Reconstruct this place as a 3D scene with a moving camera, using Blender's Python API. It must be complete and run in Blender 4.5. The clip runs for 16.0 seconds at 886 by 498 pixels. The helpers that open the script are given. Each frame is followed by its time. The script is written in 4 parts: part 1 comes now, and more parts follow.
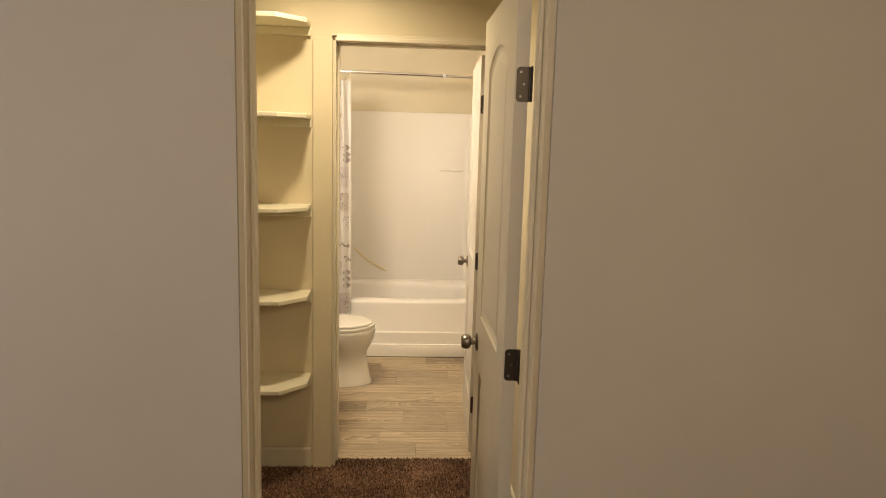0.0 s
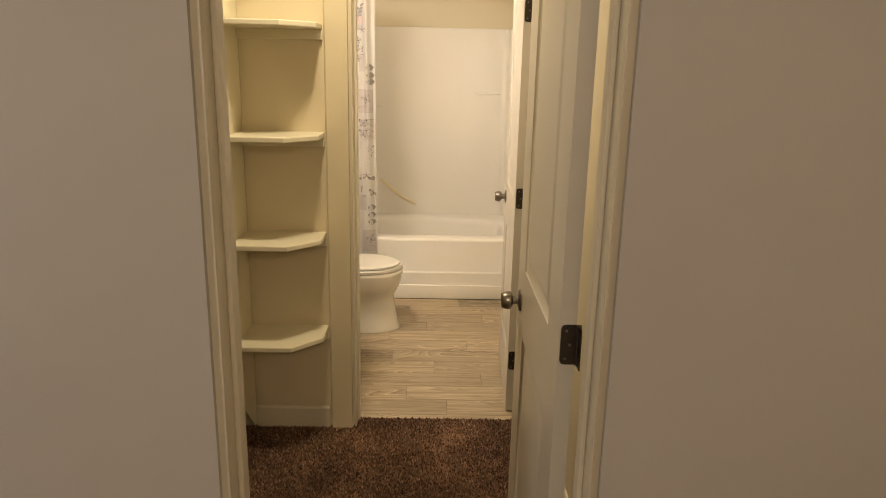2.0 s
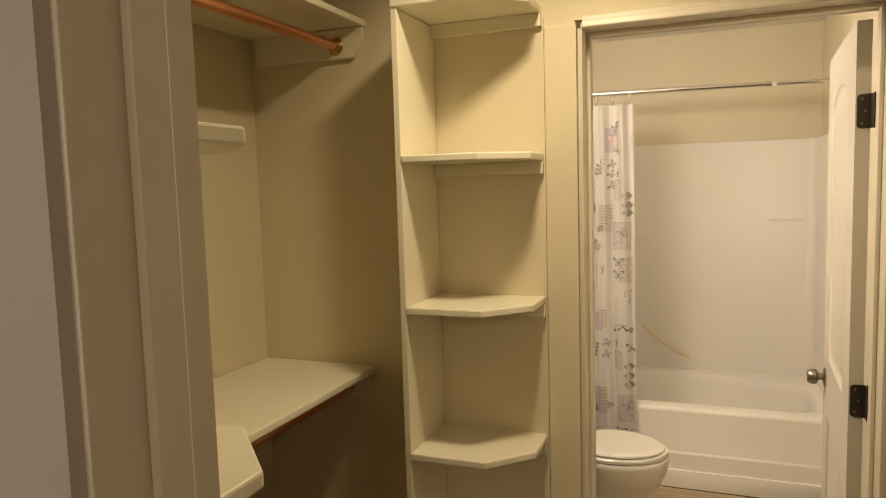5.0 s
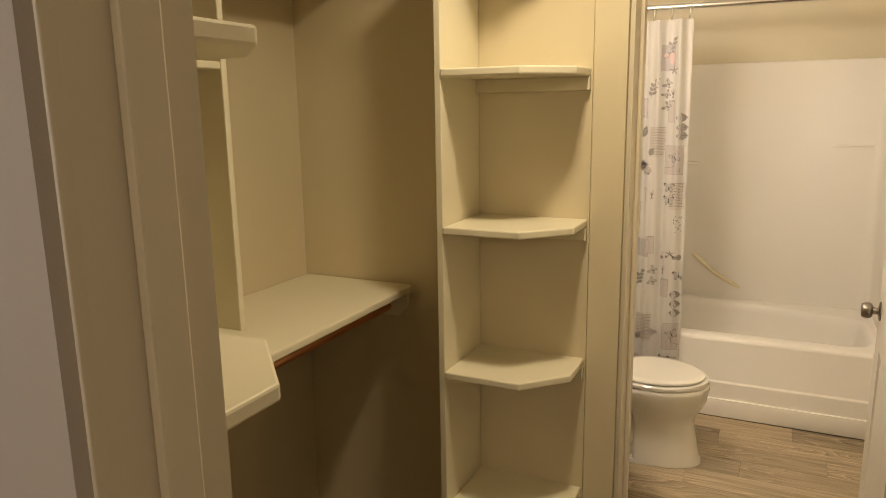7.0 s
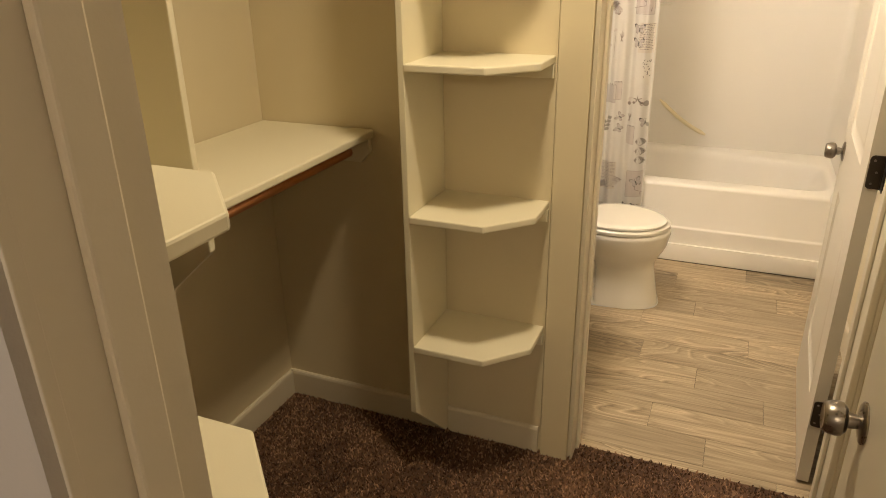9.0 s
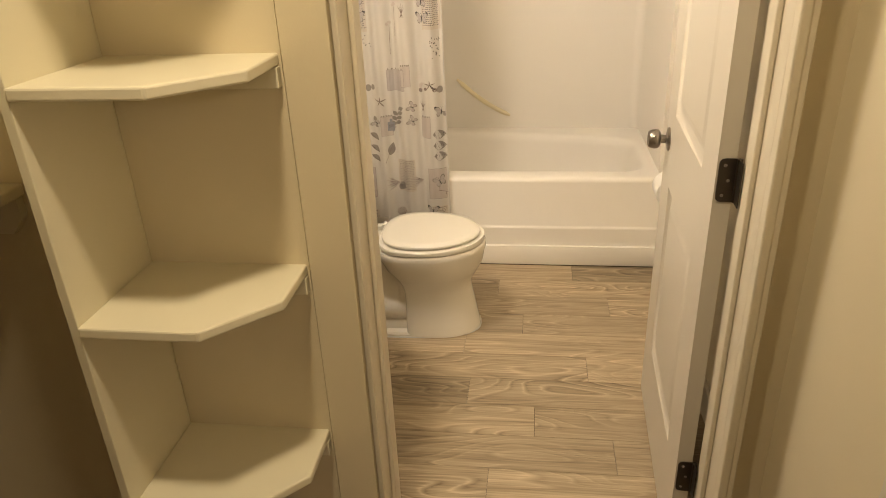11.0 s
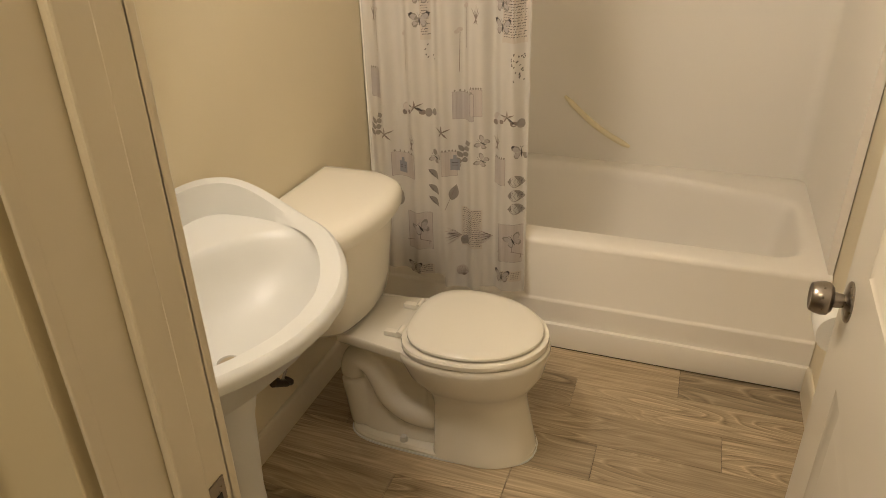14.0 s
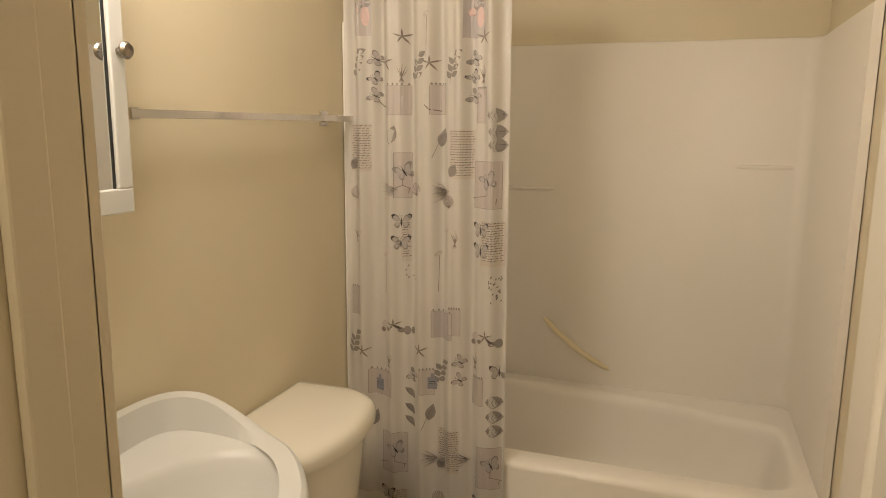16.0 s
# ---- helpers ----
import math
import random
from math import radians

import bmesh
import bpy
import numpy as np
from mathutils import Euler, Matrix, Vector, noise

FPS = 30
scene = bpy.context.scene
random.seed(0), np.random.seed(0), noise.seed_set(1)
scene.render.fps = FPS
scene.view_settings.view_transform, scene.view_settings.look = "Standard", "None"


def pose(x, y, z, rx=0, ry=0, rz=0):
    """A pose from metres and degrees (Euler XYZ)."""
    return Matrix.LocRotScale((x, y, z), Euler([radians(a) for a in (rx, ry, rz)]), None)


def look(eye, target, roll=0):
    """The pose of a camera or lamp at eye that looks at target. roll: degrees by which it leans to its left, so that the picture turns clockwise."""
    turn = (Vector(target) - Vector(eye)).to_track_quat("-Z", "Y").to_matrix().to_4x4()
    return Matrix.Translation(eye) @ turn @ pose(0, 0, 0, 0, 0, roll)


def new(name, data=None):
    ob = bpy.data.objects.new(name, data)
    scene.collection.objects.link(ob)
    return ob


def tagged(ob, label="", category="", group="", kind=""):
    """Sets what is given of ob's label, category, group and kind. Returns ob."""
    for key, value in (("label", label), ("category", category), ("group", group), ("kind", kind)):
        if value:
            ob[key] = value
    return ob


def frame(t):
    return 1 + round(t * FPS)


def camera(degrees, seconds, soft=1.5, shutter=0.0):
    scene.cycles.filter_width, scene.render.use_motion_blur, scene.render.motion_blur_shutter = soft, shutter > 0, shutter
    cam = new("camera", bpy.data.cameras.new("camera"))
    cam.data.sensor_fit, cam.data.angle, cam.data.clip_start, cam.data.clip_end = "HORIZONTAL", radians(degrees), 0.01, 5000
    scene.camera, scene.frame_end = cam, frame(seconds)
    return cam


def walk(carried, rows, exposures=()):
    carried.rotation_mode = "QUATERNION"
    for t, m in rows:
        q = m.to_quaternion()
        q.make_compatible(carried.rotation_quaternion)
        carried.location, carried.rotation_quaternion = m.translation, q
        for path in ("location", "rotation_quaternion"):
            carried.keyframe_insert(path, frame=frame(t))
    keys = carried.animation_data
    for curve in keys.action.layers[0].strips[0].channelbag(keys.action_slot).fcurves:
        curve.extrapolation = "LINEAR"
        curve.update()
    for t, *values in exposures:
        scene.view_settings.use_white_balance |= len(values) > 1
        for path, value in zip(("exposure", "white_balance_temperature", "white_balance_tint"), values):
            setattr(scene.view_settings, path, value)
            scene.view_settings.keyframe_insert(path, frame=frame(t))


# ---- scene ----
cam = camera(64.7, 16.0, soft=0.95)
PATH = [
    (0, (0.301, -3.276, 1.603), (0.423, -1.303, 1.302), 1.6),
    (0.5, (0.326, -3.262, 1.585), (0.41, -1.306, 1.177), 1.7),
    (1, (0.349, -3.176, 1.562), (0.409, -1.249, 1.03), 1.4),
    (1.5, (0.324, -3.006, 1.561), (0.369, -1.098, 0.965), 1.5),
    (2, (0.321, -2.807, 1.564), (0.351, -0.872, 1.059), 1.2),
    (2.5, (0.346, -2.593, 1.579), (0.333, -0.642, 1.14), 0.7),
    (3, (0.347, -2.41, 1.584), (0.089, -0.474, 1.152), 0.2),
    (3.5, (0.341, -2.231, 1.597), (-0.037, -0.308, 1.201), 0.0),
    (4, (0.346, -2.08, 1.632), (-0.184, -0.166, 1.392), -0.9),
    (4.2, (0.337, -2.027, 1.629), (-0.249, -0.123, 1.446), -1.1),
    (6.3, (0.357, -1.916, 1.632), (-0.466, -0.111, 1.377), -1.1),
    (6.5, (0.356, -1.908, 1.625), (-0.468, -0.111, 1.319), -1.1),
    (7, (0.355, -1.899, 1.614), (-0.496, -0.133, 1.218), -0.9),
    (7.5, (0.346, -1.884, 1.601), (-0.523, -0.161, 1.078), -0.9),
    (8, (0.343, -1.877, 1.583), (-0.496, -0.19, 0.911), -0.9),
    (8.5, (0.349, -1.883, 1.573), (-0.446, -0.204, 0.831), -1.0),
    (9, (0.342, -1.86, 1.559), (-0.377, -0.165, 0.777), -1.0),
    (9.5, (0.316, -1.799, 1.535), (-0.241, -0.056, 0.727), -0.5),
    (10, (0.279, -1.68, 1.529), (-0.079, 0.104, 0.699), -0.8),
    (10.2, (0.336, -1.578, 1.517), (-0.036, 0.198, 0.676), -2.3),
    (12.3, (0.296, -0.671, 1.497), (0.236, 1.126, 0.622), -0.9),
    (12.5, (0.303, -0.611, 1.505), (0.161, 1.174, 0.615), -1.5),
    (13, (0.308, -0.475, 1.501), (0.059, 1.285, 0.583), -1.4),
    (13.5, (0.35, -0.389, 1.504), (-0.034, 1.343, 0.58), -1.6),
    (14, (0.428, -0.299, 1.515), (-0.194, 1.361, 0.587), -1.4),
    (14.5, (0.448, -0.281, 1.517), (-0.219, 1.455, 0.783), 0.1),
    (15, (0.433, -0.284, 1.516), (-0.231, 1.513, 0.94), 0.7),
    (15.5, (0.435, -0.278, 1.527), (-0.221, 1.553, 1.063), 1.0),
    (16, (0.451, -0.281, 1.517), (-0.197, 1.578, 1.169), 0.5),
]
walk(cam, [(t, look(eye, target, roll)) for t, eye, target, roll in PATH],
     exposures=[(0.0, 0.06), (1.5, -0.02), (3.0, -0.20), (5.0, -0.32), (7.0, -0.26), (8.5, 0.10), (10.0, 0.16), (12.5, -0.34), (14.0, -0.48), (16.0, -0.72)])

# ---- light ----
WARM = (1.0, 0.81, 0.54)
WARM_BATH = (1.0, 0.87, 0.745)
COOL = (0.97, 0.93, 0.88)

world = bpy.data.worlds.new("world")
scene.world = world
world.use_nodes = True
world.node_tree.nodes["Background"].inputs[0].default_value = (0.5, 0.45, 0.4, 1)
world.node_tree.nodes["Background"].inputs[1].default_value = 0.02


def point_lamp(name, at, watts, colour, radius):
    data = bpy.data.lights.new(name, "POINT")
    data.energy, data.color, data.shadow_soft_size = watts, colour, radius
    ob = new(name, data)
    ob.location = at
    return ob


def area_lamp(name, eye, target, watts, colour, sx, sy, shape="RECTANGLE", spread=180):
    data = bpy.data.lights.new(name, "AREA")
    data.energy, data.color, data.shape, data.size, data.size_y = watts, colour, shape, sx, sy
    data.spread = radians(spread)
    ob = new(name, data)
    ob.matrix_world = look(eye, target)
    return ob


area_lamp("closet_ceiling_light", (0.0, -0.54, 2.445), (0.0, -0.5401, 0.0), 11.4, WARM, 0.13, 0.13, "DISK", 150)
point_lamp("closet_ceiling_bulb", (0.0, -0.54, 2.435), 1.1, WARM, 0.05)
for bulb_y in (0.32, 0.55, 0.78):
    point_lamp("vanity_bulb", (-0.40, bulb_y, 2.12), 8.0, WARM_BATH, 0.08)
area_lamp("vanity_light_bar", (-0.44, 0.55, 2.10), (0.5, 1.75, 1.25), 12.5, WARM_BATH, 0.60, 0.14)
# added cool fill for the bedroom wall; no window is modelled behind it
area_lamp("bedroom_cool_fill", (-2.26, -3.1, 1.5), (-0.4, -2.2, 1.35), 22.0, COOL, 1.1, 1.2)
# added warm fill that lifts the bedroom wall right of the doorway, no known fixture
point_lamp("bedroom_warm_fill", (0.62, -4.1, 2.3), 35.0, (1.0, 0.80, 0.56), 0.12)

# ---- materials ----


def node_mat(name):
    m = bpy.data.materials.new(name)
    m.use_nodes = True
    return m, m.node_tree, m.node_tree.nodes["Principled BSDF"]


def paint(name, colour, rough=0.5, vary=0.05, bump=0.08, scale=260.0, spec=0.4, stain=0.06):
    """Painted or moulded surface: base colour with slow mottling, faint roller texture."""
    m, nt, b = node_mat(name)
    N, L = nt.nodes, nt.links
    tc = N.new("ShaderNodeTexCoord")
    big = N.new("ShaderNodeTexNoise")
    big.inputs["Scale"].default_value, big.inputs["Detail"].default_value = 2.3, 4
    L.new(tc.outputs["Object"], big.inputs["Vector"])
    fine = N.new("ShaderNodeTexNoise")
    fine.inputs["Scale"].default_value, fine.inputs["Detail"].default_value = scale, 3
    L.new(tc.outputs["Object"], fine.inputs["Vector"])
    ramp = N.new("ShaderNodeMix")
    ramp.data_type = "RGBA"
    ramp.inputs[6].default_value = (*[c * (1 - stain) for c in colour], 1)
    ramp.inputs[7].default_value = (*[min(1, c * (1 + vary)) for c in colour], 1)
    L.new(big.outputs["Fac"], ramp.inputs[0])
    L.new(ramp.outputs[2], b.inputs["Base Color"])
    rr = N.new("ShaderNodeMapRange")
    rr.inputs[3].default_value, rr.inputs[4].default_value = rough - 0.07, rough + 0.07
    L.new(big.outputs["Fac"], rr.inputs[0])
    L.new(rr.outputs[0], b.inputs["Roughness"])
    b.inputs["Specular IOR Level"].default_value = spec
    bp = N.new("ShaderNodeBump")
    bp.inputs["Strength"].default_value, bp.inputs["Distance"].default_value = bump, 0.002
    L.new(fine.outputs["Fac"], bp.inputs["Height"])
    L.new(bp.outputs[0], b.inputs["Normal"])
    return m


def metal(name, colour, rough, grain=0.1):
    m, nt, b = node_mat(name)
    N, L = nt.nodes, nt.links
    tc = N.new("ShaderNodeTexCoord")
    n = N.new("ShaderNodeTexNoise")
    n.inputs["Scale"].default_value, n.inputs["Detail"].default_value = 140, 4
    L.new(tc.outputs["Object"], n.inputs["Vector"])
    r = N.new("ShaderNodeMapRange")
    r.inputs[3].default_value, r.inputs[4].default_value = max(0.02, rough - grain), rough + grain
    L.new(n.outputs["Fac"], r.inputs[0])
    L.new(r.outputs[0], b.inputs["Roughness"])
    b.inputs["Base Color"].default_value = (*colour, 1)
    b.inputs["Metallic"].default_value = 1
    return m


def plank_mat():
    """Tan oak: fine straight fibre, pale and dark cathedral lines on some boards, darker and lighter boards."""
    m, nt, b = node_mat("oak_plank")
    N, L = nt.nodes, nt.links
    tc, info = N.new("ShaderNodeTexCoord"), N.new("ShaderNodeObjectInfo")
    shift = N.new("ShaderNodeVectorMath")
    shift.operation = "MULTIPLY_ADD"
    L.new(info.outputs["Random"], shift.inputs[0])
    shift.inputs[1].default_value = (37.0, 11.0, 5.0)
    L.new(tc.outputs["Object"], shift.inputs[2])

    def grain(sx, sy, detail, distort=0.0):
        mp = N.new("ShaderNodeMapping")
        mp.inputs["Scale"].default_value = (sx, sy, 1)
        L.new(shift.outputs[0], mp.inputs["Vector"])
        n = N.new("ShaderNodeTexNoise")
        n.inputs["Scale"].default_value, n.inputs["Detail"].default_value = 1.0, detail
        n.inputs["Distortion"].default_value = distort
        L.new(mp.outputs[0], n.inputs["Vector"])
        return n.outputs["Fac"]

    def calc(op, a, c, d=0.0):
        n = N.new("ShaderNodeMath")
        n.operation = op
        for i, v in enumerate((a, c, d)):
            if isinstance(v, (int, float)):
                n.inputs[i].default_value = v
            else:
                L.new(v, n.inputs[i])
        return n.outputs[0]
    fib = grain(5.0, 190.0, 5)
    streak = grain(1.6, 38.0, 3)
    figure = calc("FRACT", calc("MULTIPLY_ADD", grain(1.5, 8.0, 1.2, 0.25), 15.0, calc("MULTIPLY", fib, 0.35)), 0.0)
    rings = N.new("ShaderNodeValToRGB")
    e = rings.color_ramp.elements
    e[0].position, e[0].color = 0.0, (0.34, 0.34, 0.34, 1)
    e[1].position, e[1].color = 1.0, (0.36, 0.36, 0.36, 1)
    for p, v in ((0.10, 0.44), (0.52, 0.55), (0.66, 1.0), (0.76, 0.50), (0.88, 0.10)):
        q = e.new(p)
        q.color = (v, v, v, 1)
    L.new(figure, rings.inputs[0])
    where = N.new("ShaderNodeMapRange")
    where.inputs[1].default_value, where.inputs[2].default_value = 0.40, 0.60
    where.inputs[3].default_value, where.inputs[4].default_value = 0.14, 0.68
    L.new(grain(1.3, 4.5, 1), where.inputs[0])
    ring = calc("MULTIPLY", calc("SUBTRACT", rings.outputs[0], 0.47), where.outputs[0])
    mixed = calc("MULTIPLY_ADD", fib, 0.85, calc("MULTIPLY_ADD", streak, 0.90, -0.30))
    fac = calc("ADD", mixed, ring)
    c1 = N.new("ShaderNodeMix")
    c1.data_type = "RGBA"
    c1.inputs[6].default_value, c1.inputs[7].default_value = (0.118, 0.080, 0.043, 1), (0.62, 0.50, 0.335, 1)
    L.new(fac, c1.inputs[0])
    tone = N.new("ShaderNodeMapRange")
    tone.inputs[3].default_value, tone.inputs[4].default_value = 0.86, 1.16
    L.new(info.outputs["Random"], tone.inputs[0])
    att = N.new("ShaderNodeAttribute")
    att.attribute_type, att.attribute_name = "OBJECT", "tone"
    sc = N.new("ShaderNodeVectorMath")
    sc.operation = "SCALE"
    L.new(c1.outputs[2], sc.inputs[0])
    L.new(calc("MULTIPLY", tone.outputs[0], att.outputs["Fac"]), sc.inputs["Scale"])
    L.new(sc.outputs[0], b.inputs["Base Color"])
    b.inputs["Roughness"].default_value = 0.42
    b.inputs["Specular IOR Level"].default_value = 0.35
    bp = N.new("ShaderNodeBump")
    bp.inputs["Strength"].default_value, bp.inputs["Distance"].default_value = 0.2, 0.001
    L.new(fac, bp.inputs["Height"])
    L.new(bp.outputs[0], b.inputs["Normal"])
    return m


def carpet_mat():
    m, nt, b = node_mat("brown_carpet")
    N, L = nt.nodes, nt.links
    geo, tc = N.new("ShaderNodeNewGeometry"), N.new("ShaderNodeTexCoord")
    slow = N.new("ShaderNodeTexNoise")
    slow.inputs["Scale"].default_value, slow.inputs["Detail"].default_value = 3.5, 3
    L.new(tc.outputs["Object"], slow.inputs["Vector"])
    add = N.new("ShaderNodeMath")
    add.operation = "MULTIPLY_ADD"
    L.new(slow.outputs["Fac"], add.inputs[0])
    add.inputs[1].default_value = 1.15
    half = N.new("ShaderNodeMath")
    half.operation = "MULTIPLY_ADD"
    L.new(geo.outputs["Random Per Island"], half.inputs[0])
    half.inputs[1].default_value, half.inputs[2].default_value = 0.85, -0.47
    L.new(half.outputs[0], add.inputs[2])
    ramp = N.new("ShaderNodeValToRGB")
    e = ramp.color_ramp.elements
    e[0].color, e[1].color = (0.045, 0.021, 0.012, 1), (0.48, 0.295, 0.18, 1)
    mid = e.new(0.5)
    mid.color = (0.150, 0.080, 0.047, 1)
    L.new(add.outputs[0], ramp.inputs[0])
    L.new(ramp.outputs[0], b.inputs["Base Color"])
    b.inputs["Roughness"].default_value = 0.95
    b.inputs["Specular IOR Level"].default_value = 0.1
    b.inputs["Sheen Weight"].default_value = 0.15
    return m


def curtain_mat():
    m, nt, b = node_mat("curtain_vinyl")
    N, L = nt.nodes, nt.links
    tc = N.new("ShaderNodeTexCoord")
    n = N.new("ShaderNodeTexNoise")
    n.inputs["Scale"].default_value, n.inputs["Detail"].default_value = 9, 4
    L.new(tc.outputs["Object"], n.inputs["Vector"])
    mx = N.new("ShaderNodeMix")
    mx.data_type = "RGBA"
    mx.inputs[6].default_value, mx.inputs[7].default_value = (0.80, 0.77, 0.735, 1), (0.87, 0.845, 0.81, 1)
    L.new(n.outputs["Fac"], mx.inputs[0])
    L.new(mx.outputs[2], b.inputs["Base Color"])
    b.inputs["Roughness"].default_value = 0.38
    tr = N.new("ShaderNodeBsdfTranslucent")
    tr.inputs[0].default_value = (0.8, 0.78, 0.74, 1)
    mix = N.new("ShaderNodeMixShader")
    mix.inputs[0].default_value = 0.32
    L.new(b.outputs[0], mix.inputs[1])
    L.new(tr.outputs[0], mix.inputs[2])
    clear = N.new("ShaderNodeBsdfTransparent")
    clear.inputs[0].default_value = (0.95, 0.93, 0.90, 1)
    film = N.new("ShaderNodeMixShader")
    film.inputs[0].default_value = 0.25
    L.new(mix.outputs[0], film.inputs[1])
    L.new(clear.outputs[0], film.inputs[2])
    L.new(film.outputs[0], N["Material Output"].inputs[0])
    return m


WALL = paint("cream_wall_paint", (0.70, 0.615, 0.43), 0.55, bump=0.15)
WALL_ROOM = paint("bedroom_wall_paint", (0.57, 0.525, 0.47), 0.6, bump=0.15)
WALL_BATH = paint("bathroom_wall_paint", (0.76, 0.68, 0.50), 0.5, bump=0.12)
CEIL = paint("ceiling_paint", (0.8, 0.77, 0.7), 0.7, bump=0.3, scale=90)
TRIM = paint("cream_trim_paint", (0.71, 0.64, 0.50), 0.38, bump=0.04)
SHELF = paint("shelf_paint", (0.79, 0.735, 0.56), 0.36, bump=0.05)
DOORP = paint("door_paint", (0.66, 0.61, 0.515), 0.36, bump=0.04)
PORCELAIN = paint("white_porcelain", (0.67, 0.675, 0.65), 0.36, vary=0.01, stain=0.02, bump=0.0, spec=0.5)
BISQUE = paint("toilet_porcelain", (0.84, 0.80, 0.70), 0.12, vary=0.01, stain=0.02, bump=0.0, spec=0.5)
TUBM = paint("tub_fibreglass", (0.91, 0.87, 0.80), 0.47, vary=0.01, stain=0.03, bump=0.03, scale=30, spec=0.5)
BARM = paint("yellowed_plastic", (0.86, 0.77, 0.55), 0.35)
PLANK = plank_mat()
CARPET = carpet_mat()
NICKEL = metal("satin_nickel", (0.33, 0.295, 0.26), 0.30)
CHROME = metal("chrome", (0.75, 0.73, 0.70), 0.10, 0.04)
BRONZE = metal("dark_bronze", (0.10, 0.085, 0.07), 0.45)
COPPER = metal("copper_rod", (0.72, 0.36, 0.20), 0.32)
BRASS = metal("brass", (0.55, 0.36, 0.14), 0.3)
MIRROR = metal("mirror_glass", (0.85, 0.86, 0.86), 0.02, 0.01)
BLACK = paint("plain_black", (0.02, 0.02, 0.02), 0.4)
PAPER = paint("toilet_paper", (0.85, 0.83, 0.78), 0.9, bump=0.2)
GROUT = paint("dark_joint", (0.10, 0.07, 0.045), 0.9)
CURTAIN = curtain_mat()
INK = paint("print_black", (0.05, 0.045, 0.05), 0.45)
INK_DARK = paint("print_pen", (0.07, 0.06, 0.06), 0.45)
INK_PALE = paint("print_grey", (0.28, 0.255, 0.235), 0.45)
INK_WING = paint("print_lilac", (0.46, 0.425, 0.415), 0.45)
INK_BLUE = paint("print_blue_grey", (0.27, 0.275, 0.31), 0.45)
INK_TAN = paint("print_brown", (0.24, 0.20, 0.18), 0.45)
INK_SAND = paint("print_sand", (0.53, 0.48, 0.455), 0.45)
INK_PAPER = paint("print_paper", (0.58, 0.53, 0.475), 0.45)
INK_ROSE = paint("print_rose", (0.62, 0.46, 0.43), 0.45)

# ---- mesh helpers ----


def mesh_of(name, bm, material, smooth=False):
    bmesh.ops.recalc_face_normals(bm, faces=bm.faces)
    if smooth:
        for f in bm.faces:
            f.smooth = True
    me = bpy.data.meshes.new(name)
    bm.to_mesh(me)
    bm.free()
    me.materials.append(material)
    if smooth:
        me.set_sharp_from_angle(angle=radians(38))
    return me


def part(name, bm, material, parent=None, label="", smooth=False):
    ob = new(name, mesh_of(name, bm, material, smooth))
    ob.parent = parent
    return tagged(ob, label)


def thing(name, at, label, category, group=""):
    ob = new(name)
    ob.location = at
    ob.empty_display_size = 0.05
    return tagged(ob, label, category, group)


def structure(name, bm, material, label="", smooth=False):
    ob = new(name, mesh_of(name, bm, material, smooth))
    return tagged(ob, label, kind="structure")


def add_box(bm, x0, x1, y0, y1, z0, z1, bevel=0.0):
    vs = [bm.verts.new((x, y, z)) for z in (z0, z1) for y in (y0, y1) for x in (x0, x1)]
    fs = [bm.faces.new([vs[i] for i in q]) for q in ((0, 2, 3, 1), (4, 5, 7, 6), (0, 1, 5, 4), (2, 6, 7, 3), (0, 4, 6, 2), (1, 3, 7, 5))]
    if bevel:
        edges = list({e for f in fs for e in f.edges})
        bmesh.ops.bevel(bm, geom=edges, offset=bevel, segments=2, profile=0.5, affect="EDGES")
    return bm


def box(x0, x1, y0, y1, z0, z1, bevel=0.0):
    return add_box(bmesh.new(), x0, x1, y0, y1, z0, z1, bevel)


def loft(bm, rings, cap0=True, cap1=True, closed=True):
    rows = [[bm.verts.new(p) for p in r] for r in rings]
    n = len(rows[0])
    for a, b in zip(rows, rows[1:]):
        for i in range(n if closed else n - 1):
            j = (i + 1) % n
            bm.faces.new((a[i], a[j], b[j], b[i]))
    if cap0:
        bm.faces.new(rows[0])
    if cap1:
        bm.faces.new(rows[-1])
    return bm


def prism(poly, axis, a, b, bevel=0.0):
    """A polygon of (u, v) swept along an axis from a to b. axis z: u=x, v=y; y: u=x, v=z; x: u=y, v=z."""
    put = {"z": lambda u, v, w: (u, v, w), "y": lambda u, v, w: (u, w, v), "x": lambda u, v, w: (w, u, v)}[axis]
    bm = loft(bmesh.new(), [[put(u, v, w) for u, v in poly] for w in (a, b)])
    if bevel:
        bmesh.ops.bevel(bm, geom=list(bm.edges), offset=bevel, segments=2, profile=0.5, affect="EDGES")
    return bm


def lathe(profile, m, seg=28):
    """A profile of (radius, height) turned round z, set at the pose m."""
    bm = bmesh.new()
    loft(bm, [[(r * math.cos(2 * math.pi * i / seg), r * math.sin(2 * math.pi * i / seg), h) for i in range(seg)] for r, h in profile])
    bm.transform(m)
    return bm


def tube(points, radius, seg=12):
    """A round bar along a line of points; radius a number or one a point."""
    bm, rings = bmesh.new(), []
    pts = [Vector(p) for p in points]
    for i, p in enumerate(pts):
        d = (pts[min(i + 1, len(pts) - 1)] - pts[max(i - 1, 0)]).normalized()
        q = d.to_track_quat("Z", "Y")
        r = radius[i] if isinstance(radius, (list, tuple)) else radius
        rings.append([p + q @ Vector((r * math.cos(2 * math.pi * k / seg), r * math.sin(2 * math.pi * k / seg), 0)) for k in range(seg)])
    return loft(bm, rings)


